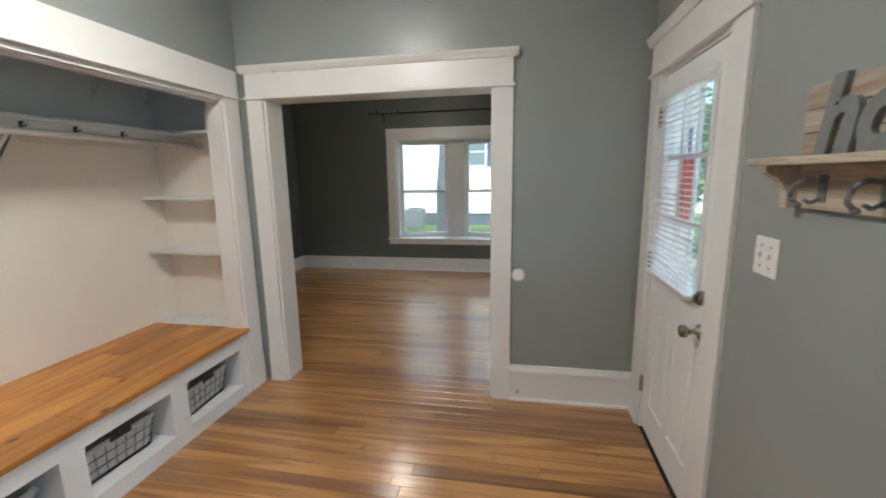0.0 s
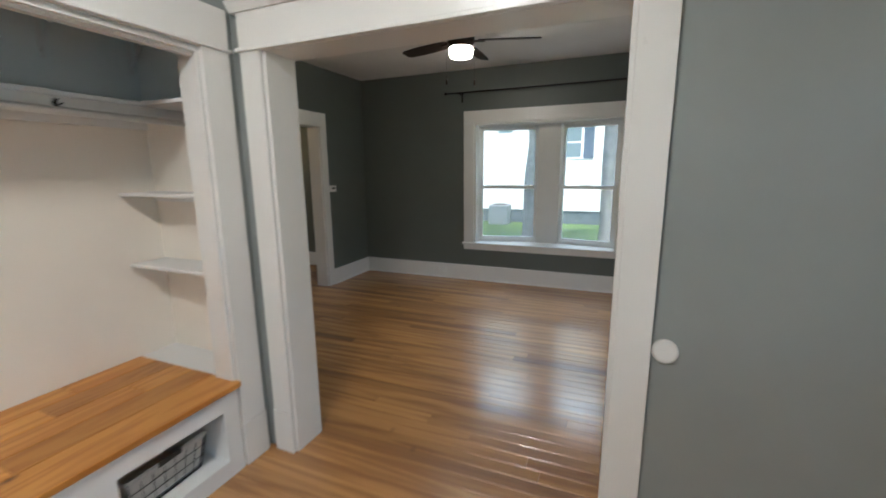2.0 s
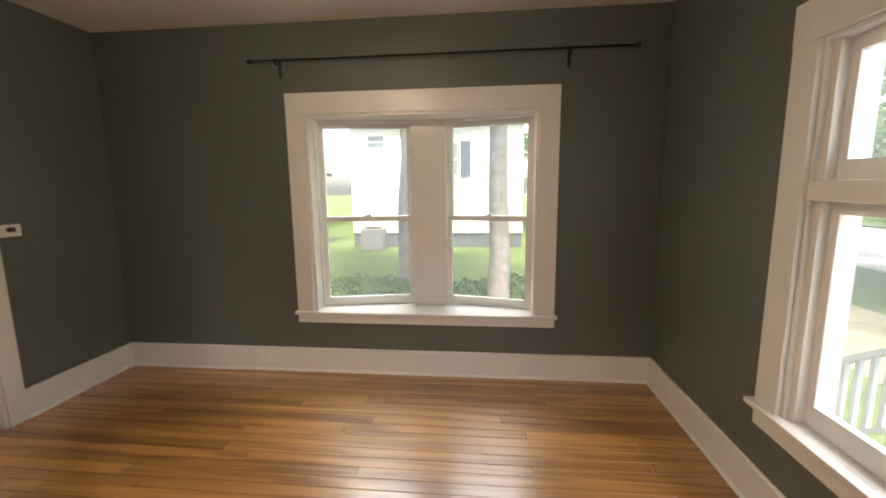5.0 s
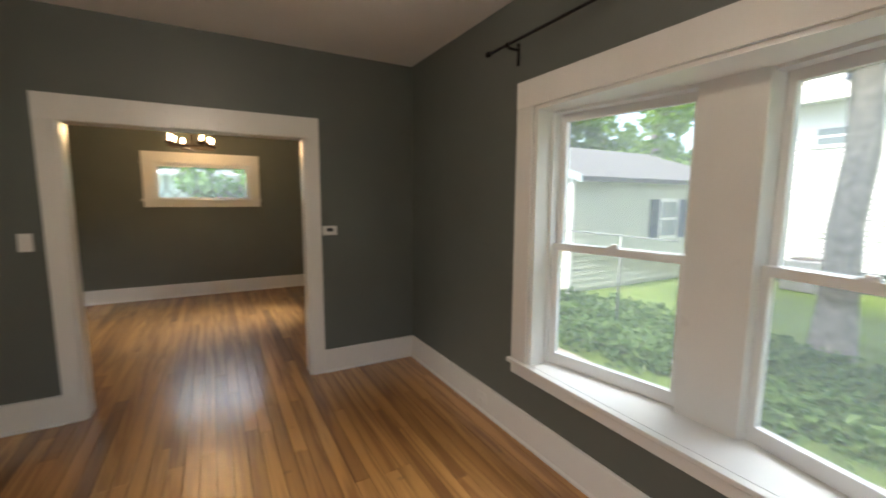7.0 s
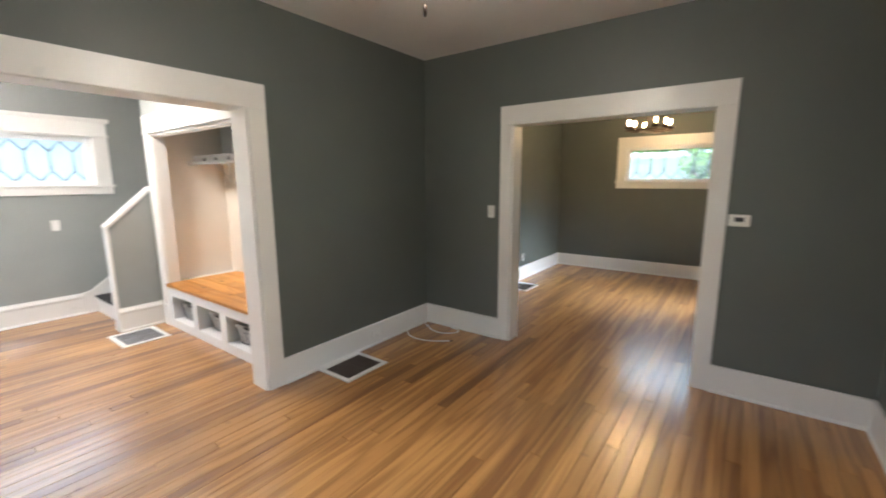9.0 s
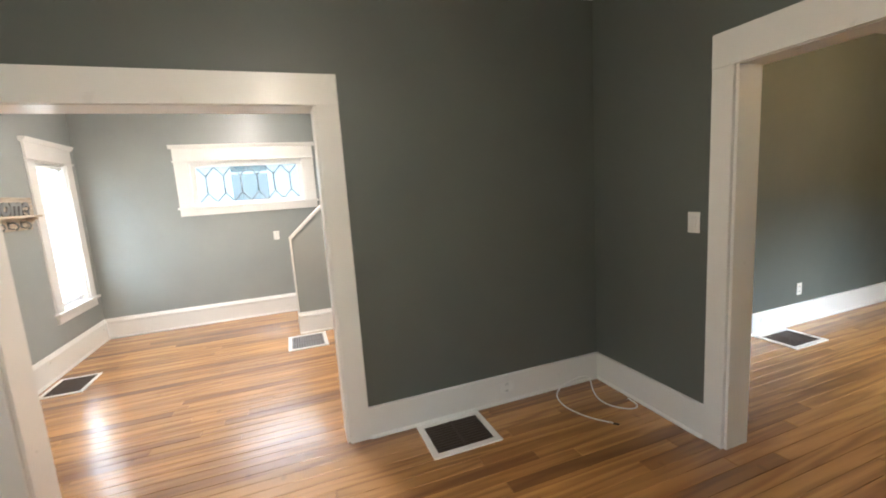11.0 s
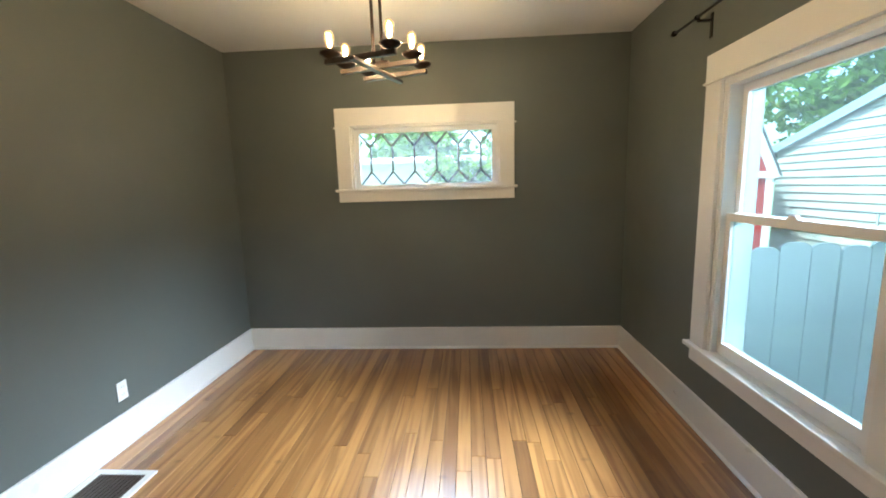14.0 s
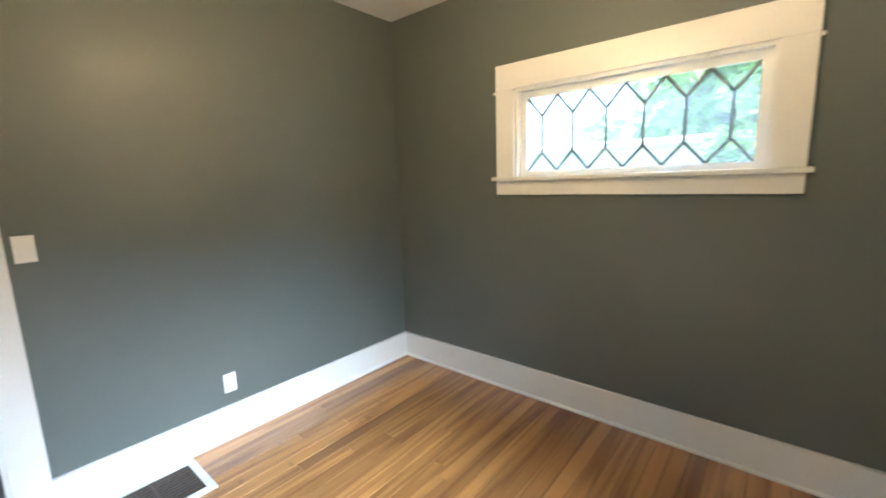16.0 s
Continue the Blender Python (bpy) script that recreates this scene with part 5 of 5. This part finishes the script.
# cream garage to the north-west
gg = thing("garage", "cream clapboard garage with gray gable roof", "garage")
GX0, GX1, GY0, GY1, GE, GR = -12.4, -5.5, 9.6, 17.0, 2.2, 3.2
gm = (GX0 + GX1) / 2
part("wall", boxes((GX0, GY0, G, GX1, GY1, GE)), SIDING_CREAM, gg)
part("gable", prism(bmesh.new(), [(GX0, GE), (GX1, GE), (gm, GR)], "y", GY0, GY1), SIDING_CREAM, gg)
siding("clapboards", "x", GX1, 1, GY0, GY1, G + 0.1, GE, SIDING_CREAM, gg, 0.165)
siding("clapboards", "y", GY0, -1, GX0, GX1, G + 0.1, GE, SIDING_CREAM, gg, 0.165)
siding("clapboards", "y", GY0, -1, GX0, GX1, GE, GR, SIDING_CREAM, gg, 0.165, lambda z: (GX0 + (z - GE) / (GR - GE) * (gm - GX0), GX1 - (z - GE) / (GR - GE) * (GX1 - gm)))
part("corner_board", boxes((GX1 - 0.06, GY0 - 0.03, G, GX1 + 0.03, GY0 + 0.06, GE)), TRIM_COOL, gg)
bm = bmesh.new()
prism(bm, [(GX0 - 0.35, GE - 0.22), (gm, GR + 0.03), (GX1 + 0.35, GE - 0.22), (GX1 + 0.35, GE - 0.10), (gm, GR + 0.16), (GX0 - 0.35, GE - 0.10)], "y", GY0 - 0.06, GY1 + 0.3)
part("roof", bm, ROOF, gg)
bm = prism(bmesh.new(), [(GX0 - 0.36, GE - 0.26), (gm, GR - 0.02), (GX1 + 0.36, GE - 0.26), (GX1 + 0.36, GE - 0.08), (gm, GR + 0.17), (GX0 - 0.36, GE - 0.08)], "y", GY0 - 0.10, GY0 - 0.062)
part("barge_board", bm, plain("blue_gray_fascia", (0.32, 0.4, 0.45), 0.6), gg, "blue-gray barge board")
far_window(gg, "x", GX1, 1, 13.4, 0.55, 0.7, 0.95)

# red barn-shaped shed, turned to face the house
rs = thing("red_shed", "red gambrel-roofed garden shed with white trim", "shed", (-10.15, 8.0, 0), 57)
SW = 3.2
gam = [(-SW, 1.6), (-0.03, 1.6), (-0.52, 2.84), (-SW / 2, 3.25), (0.52 - SW, 2.84)]
part("wall", boxes((-SW, 0, G, -0.03, 2.2, 1.6)), BARN_RED, rs)
part("gable", prism(bmesh.new(), gam, "y", 0, 2.2), BARN_RED, rs)
for a, b in (((0.06, 1.52), (-0.46, 2.88)), ((-0.46, 2.88), (-SW / 2, 3.33)), ((-SW / 2, 3.33), (0.46 - SW, 2.88)), ((0.46 - SW, 2.88), (-SW - 0.06, 1.52))):
    nx, nz = b[1] - a[1], a[0] - b[0]
    k = 0.14 / math.hypot(nx, nz)
    nx, nz = -nx * k, -nz * k
    part("rake_trim", prism(bmesh.new(), [a, b, (b[0] + nx, b[1] + nz), (a[0] + nx, a[1] + nz)], "y", -0.05, -0.005), TRIM_COOL, rs)
    part("roof", prism(bmesh.new(), [a, b, (b[0] - nx * 0.3, b[1] - nz * 0.3), (a[0] - nx * 0.3, a[1] - nz * 0.3)], "y", -0.06, 2.3), ROOF, rs)
part("corner_trim", boxes((-0.14, -0.03, G, -0.02, 0, 1.5), (-SW, -0.03, G, -SW + 0.12, 0, 1.5)), TRIM_COOL, rs)
part("band_trim", boxes((-SW, -0.035, 1.5, -0.02, -0.003, 1.62)), TRIM_COOL, rs)
fr = part("window", boxes((-1.25, -0.035, 0.4, -0.72, -0.002, 1.36)), TRIM_COOL, rs)
part("pane", boxes((-1.18, -0.04, 0.47, -0.79, -0.036, 0.86), (-1.18, -0.04, 0.92, -0.79, -0.036, 1.29)), DARKGLASS, fr)

# thin pipe fence across the back yard
yf = thing("pipe_fence", "thin dark metal pipe fence across the yard", "fence")
part("rail", rod(bmesh.new(), (-10.4, 8.5, 0.94), (-2.2, 8.5, 0.90), 0.014, 0.014, 8), PIPE, yf)
for x in (-8.7, -6.9, -5.1, -3.25):
    part("post", rod(bmesh.new(), (x, 8.5, G), (x, 8.5, 0.93), 0.018, 0.018, 8), PIPE, yf)

# white picket gate between house and garage
pf = thing("picket_fence", "weathered white round-topped board fence and gate", "fence")
bm = boxes((-4.96, 4.0, -0.35, -4.92, 7.55, -0.25), (-4.96, 4.0, 0.60, -4.92, 7.55, 0.70))
part("rail", bm, FENCE_WHITE, pf)
y = 4.0
rnd = random.Random(4)
k = 0
while y < 7.5:
    w = 0.18 + rnd.uniform(-0.012, 0.012)
    top = 1.09 + rnd.uniform(-0.02, 0.02)
    pr = [(y, G + 0.05), (y + w, G + 0.05), (y + w, top - 0.03), (y + w * 0.8, top - 0.005), (y + w * 0.5, top), (y + w * 0.2, top - 0.005), (y, top - 0.03)]
    part("board", prism(bmesh.new(), pr, "x", -4.918 + rnd.uniform(0, 0.006), -4.895), FENCE_WHITE, pf)
    y += w + (0.018 if k % 5 == 3 else 0.005)
    k += 1
part("latch", rod(bmesh.new(), (-4.885, 5.30, 0.35), (-4.885, 5.30, 0.47), 0.01), BLACK_METAL, pf)

# porch and its stair rail to the east
structure("porch_floor", boxes((XR + 0.2, -4.5, -0.22, 5.6, 2.85, -0.12)), DECK, "gray painted porch boards", "porch")
pr = thing("porch_railing", "white porch stair railing with square balusters", "railing")
sl = (-0.22 - 0.95) / (4.75 - 2.95)


def rail_z(y):
    return 0.95 + sl * (y - 2.95)


for d, h0 in ((0.0, 0.06), (-0.72, 0.05)):
    part("rail", prism(bmesh.new(), [(2.9, rail_z(2.9) + d), (4.8, rail_z(4.8) + d), (4.8, rail_z(4.8) + d - h0), (2.9, rail_z(2.9) + d - h0)], "x", 4.45, 4.54), FENCE_WHITE, pr)
for k in range(13):
    y = 3.02 + k * 0.135
    part("baluster", prism(bmesh.new(), [(y, rail_z(y) - 0.74), (y + 0.045, rail_z(y + 0.045) - 0.74), (y + 0.045, rail_z(y + 0.045) - 0.05), (y, rail_z(y) - 0.05)], "x", 4.475, 4.515), FENCE_WHITE, pr)
for y, t in ((2.86, 1.1), (4.8, -0.12)):
    part("post", boxes((4.44, y - 0.05, G, 4.55, y + 0.05, t), bevel=0.006), FENCE_WHITE, pr)
ps = thing("porch_stairs", "gray wooden porch steps to the garden", "stairs")
for k in range(4):
    part("step", boxes((4.56, 2.86 + 0.28 * k, G, 5.6, 3.14 + 0.28 * k, -0.12 - 0.155 * (k + 0) - 0.05)), DECK, ps)
# white house to the south
sh2 = thing("south_house", "white clapboard house beyond the foyer window", "house")
part("wall", boxes((-9, -12, G, 6, -8.5, 5.2)), SIDING, sh2)
siding("clapboards", "y", -8.5, 1, -9, 6, G + 0.4, 5.2, SIDING, sh2, 0.14)
for a in (-4.2, -1.6, 1.0, 3.4):
    far_window(sh2, "y", -8.5, 1, a, 1.6, 0.8, 1.3, False)
part("roof", prism(bmesh.new(), [(-12.4, 5.0), (-10.2, 7.0), (-8.0, 5.0), (-8.0, 5.15), (-10.2, 7.2), (-12.4, 5.15)], "x", -9.4, 6.4), ROOF, sh2)
wg = thing("west_garage", "low white building beyond the back garden", "garage")
part("wall", boxes((-24, -12, G, -17, 7.0, 2.4)), SIDING, wg)
part("roof", prism(bmesh.new(), [(-24.4, 2.35), (-20.5, 2.7), (-16.7, 2.35), (-16.7, 2.45), (-20.5, 2.85), (-24.4, 2.45)], "y", -12.3, 7.3), SIDING, wg)


def leaf_cloud(name, clumps, per, size, mat, parent, seed, flat=1.0):
    """Many small folded leaves scattered in clumps."""
    rnd = random.Random(seed)
    vs, fs = [], []
    for cx, cy, cz, r in clumps:
        for _ in range(per):
            while True:
                a = Vector((rnd.uniform(-1, 1), rnd.uniform(-1, 1), rnd.uniform(-1, 1)))
                if 0.1 < a.length < 1:
                    break
            c = Vector((cx + a.x * r, cy + a.y * r, cz + a.z * r * flat))
            s = size * rnd.uniform(0.6, 1.4)
            q = Euler((rnd.uniform(0, 6.3), rnd.uniform(-0.9, 0.9), rnd.uniform(0, 6.3))).to_matrix()
            k = len(vs)
            for p in ((-1, 0, 0), (0, -0.55, 0.18), (1, 0, 0), (0, 0.55, 0.18)):
                vs.append(c + q @ (Vector(p) * s))
            fs += [(k, k + 1, k + 2), (k, k + 2, k + 3)]
    me = bpy.data.meshes.new(name)
    me.from_pydata([tuple(v) for v in vs], [], fs)
    me.materials.append(mat)
    ob = new(name, me)
    if parent is not None:
        ob.parent = parent
    return ob


def tree(x, y, h, r, spread, low, seed, label, clumps=26, per=90, leaf=0.13, lean=(0, 0)):
    rnd = random.Random(seed)
    e = thing("tree", label, "tree", (x, y, G), 0)
    bm = bmesh.new()
    n = 9
    pts, rings = [], []
    for k in range(n + 1):
        f = k / n
        w = 0.05 if k else 0.0
        c = Vector((lean[0] * f * h + rnd.uniform(-w, w), lean[1] * f * h + rnd.uniform(-w, w), h * f - 0.05))
        rr = r * (1.18 if k == 0 else 1 - 0.72 * f)
        rings.append([bm.verts.new(c + Vector((rr * math.cos(q), rr * math.sin(q), 0)) * rnd.uniform(0.94, 1.06)) for q in (6.2832 * s / 14 for s in range(14))])
        pts.append((c, rr))
    for p, q in zip(rings, rings[1:]):
        for s in range(14):
            bm.faces.new((p[s], p[(s + 1) % 14], q[(s + 1) % 14], q[s])).smooth = True
    bm.faces.new(rings[-1])
    part("trunk", bm, BARK, e)
    cl = []
    for k in range(9):
        c, rr = pts[rnd.randrange(max(1, int(n * low / h)), n)]
        a = rnd.uniform(0, 6.28)
        L = spread * rnd.uniform(0.5, 0.95)
        mid = c + Vector((math.cos(a) * L * 0.5, math.sin(a) * L * 0.5, L * 0.3))
        end = c + Vector((math.cos(a) * L, math.sin(a) * L, L * rnd.uniform(0.1, 0.5)))
        bm = rod(bmesh.new(), c, mid, rr * 0.5, rr * 0.3, 8)
        rod(bm, mid, end, rr * 0.3, 0.015, 8)
        part("limb", bm, BARK, e)
        for q in (mid, end, (mid + end) / 2):
            cl.append((q.x, q.y, q.z, spread * rnd.uniform(0.16, 0.3)))
    while len(cl) < clumps:
        a, d = rnd.uniform(0, 6.28), spread * math.sqrt(rnd.random())
        cl.append((math.cos(a) * d, math.sin(a) * d, rnd.uniform(low, h * 1.1), spread * rnd.uniform(0.14, 0.28)))
    leaf_cloud("crown", cl, per, leaf, LEAF, e, seed + 50)
    return e


tree(-0.55, 9.6, 9, 0.24, 3.6, 4.6, 1, "tall gray-barked shade tree in the side yard", 34, 110, lean=(0.012, 0))
tree(1.38, 7.7, 10, 0.19, 3.8, 4.8, 2, "broad gray-barked shade tree beside the lawn", 34, 110)
tree(-5.0, 6.4, 5.2, 0.09, 1.7, 2.2, 3, "young leafy tree overhanging the gate", 26, 120, 0.10)
tree(9.3, 9.2, 6.5, 0.10, 3.6, 1.9, 4, "leafy street tree in the front garden", 85, 150, 0.12)
tree(12.2, 14.5, 7, 0.13, 3.0, 2.0, 5, "leafy street tree by the fence", 40, 120, 0.14)
tree(26, 22, 10, 0.3, 5, 2.5, 6, "large leafy tree across the street", 50, 110, 0.25)
tree(27, 8, 10, 0.3, 5, 2.5, 7, "large leafy tree across the street", 50, 110, 0.25)
tree(11.5, 30, 10, 0.3, 5, 2.0, 8, "large leafy tree beyond the neighbor's lawn", 50, 110, 0.25)
tree(5.5, 22, 8, 0.2, 3.6, 2.0, 9, "leafy tree at the lawn's far end", 45, 110, 0.2)
tree(-14, 15, 9, 0.3, 4, 2.5, 10, "large tree behind the red shed", 50, 110, 0.2)
tree(-10.5, 20, 11, 0.3, 4, 3.5, 11, "large tree behind the garage", 50, 110, 0.2)
tree(-16, 3.4, 6, 0.2, 2.6, 0.8, 12, "bushy tree in the back garden", 45, 110, 0.16)
tree(-23, -1, 9, 0.3, 5, 2.6, 13, "large tree beyond the back garden", 50, 110, 0.25)
tree(-25, 7, 9, 0.3, 5, 1.5, 14, "large tree beyond the back garden", 50, 110, 0.25)
tree(-6.5, -7.0, 6, 0.2, 2.4, 1.0, 15, "leafy tree outside the kitchen", 40, 100, 0.16)
bushes = [(random.Random(70 + k).uniform(-5.0, 3.4), 7.0 + 2.5 * random.Random(170 + k).random(), G + 0.05, 0.30 + 0.22 * random.Random(270 + k).random()) for k in range(190)]
iv = leaf_cloud("ground_ivy", bushes, 120, 0.065, IVY, None, 90, 0.75)
tagged(iv, "low green ivy bed along the path", "ground cover", "", "stuff")
cf = thing("chain_fence", "thin metal fence posts and rail by the street", "fence")
for k in range(7):
    part("post", rod(bmesh.new(), (10.8, 4 + 2.4 * k, G), (10.8, 4 + 2.4 * k, 0.45), 0.03, seg=8), REG_GRAY, cf)
part("rail", rod(bmesh.new(), (10.8, 4, 0.42), (10.8, 18.4, 0.42), 0.022, seg=8), REG_GRAY, cf)
ac = thing("condenser_unit", "gray air-conditioning unit beside the neighbor house", "air conditioner")
bm = boxes((-3.3, 14.9, G, -2.5, 15.6, G + 0.8), bevel=0.03)
part("case", bm, REG_GRAY, ac)
part("fan_grille", lathe(bmesh.new(), [(0.3, G + 0.8), (0.3, G + 0.83), (0.05, G + 0.84)], (-2.9, 15.25, 0), 20), REG_DARK, ac)

# ---- floor planks ----
fl = thing("floor", "glossy old pine strip floor, honey to dark brown", "floor", kind="structure")
PW = 0.083
rnd = random.Random(21)
n = 0
y = YF
while y < YN - 0.01:
    y1 = min(y + PW, YN)
    xa, xb = (XF, XR) if y1 < 0.11 else (XD, XR)
    x = xa
    first = True
    while x < xb - 0.01:
        L = rnd.uniform(1.3, 3.6) * (rnd.uniform(0.35, 1) if first else 1)
        x1 = min(x + L, xb)
        if xb - x1 < 0.35:
            x1 = xb
        bm = bmesh.new()
        c = 0.0018
        a0, a1, b0, b1 = x + 0.0006, x1 - 0.0006, y + 0.0009, y1 - 0.0009
        dz = rnd.uniform(-0.0006, 0.0)
        lo = [bm.verts.new(p) for p in ((a0, b0, -0.02), (a1, b0, -0.02), (a1, b1, -0.02), (a0, b1, -0.02))]
        mi = [bm.verts.new(p) for p in ((a0, b0, dz - c), (a1, b0, dz - c), (a1, b1, dz - c), (a0, b1, dz - c))]
        hi = [bm.verts.new(p) for p in ((a0 + c, b0 + c, dz), (a1 - c, b0 + c, dz), (a1 - c, b1 - c, dz), (a0 + c, b1 - c, dz))]
        bm.faces.new(hi)
        for p, q in ((lo, mi), (mi, hi)):
            for j in range(4):
                bm.faces.new((p[j], p[(j + 1) % 4], q[(j + 1) % 4], q[j]))
        part("plank", bm, FLOOR_WOOD, fl)
        n += 1
        x = x1
        first = False
    y = y1
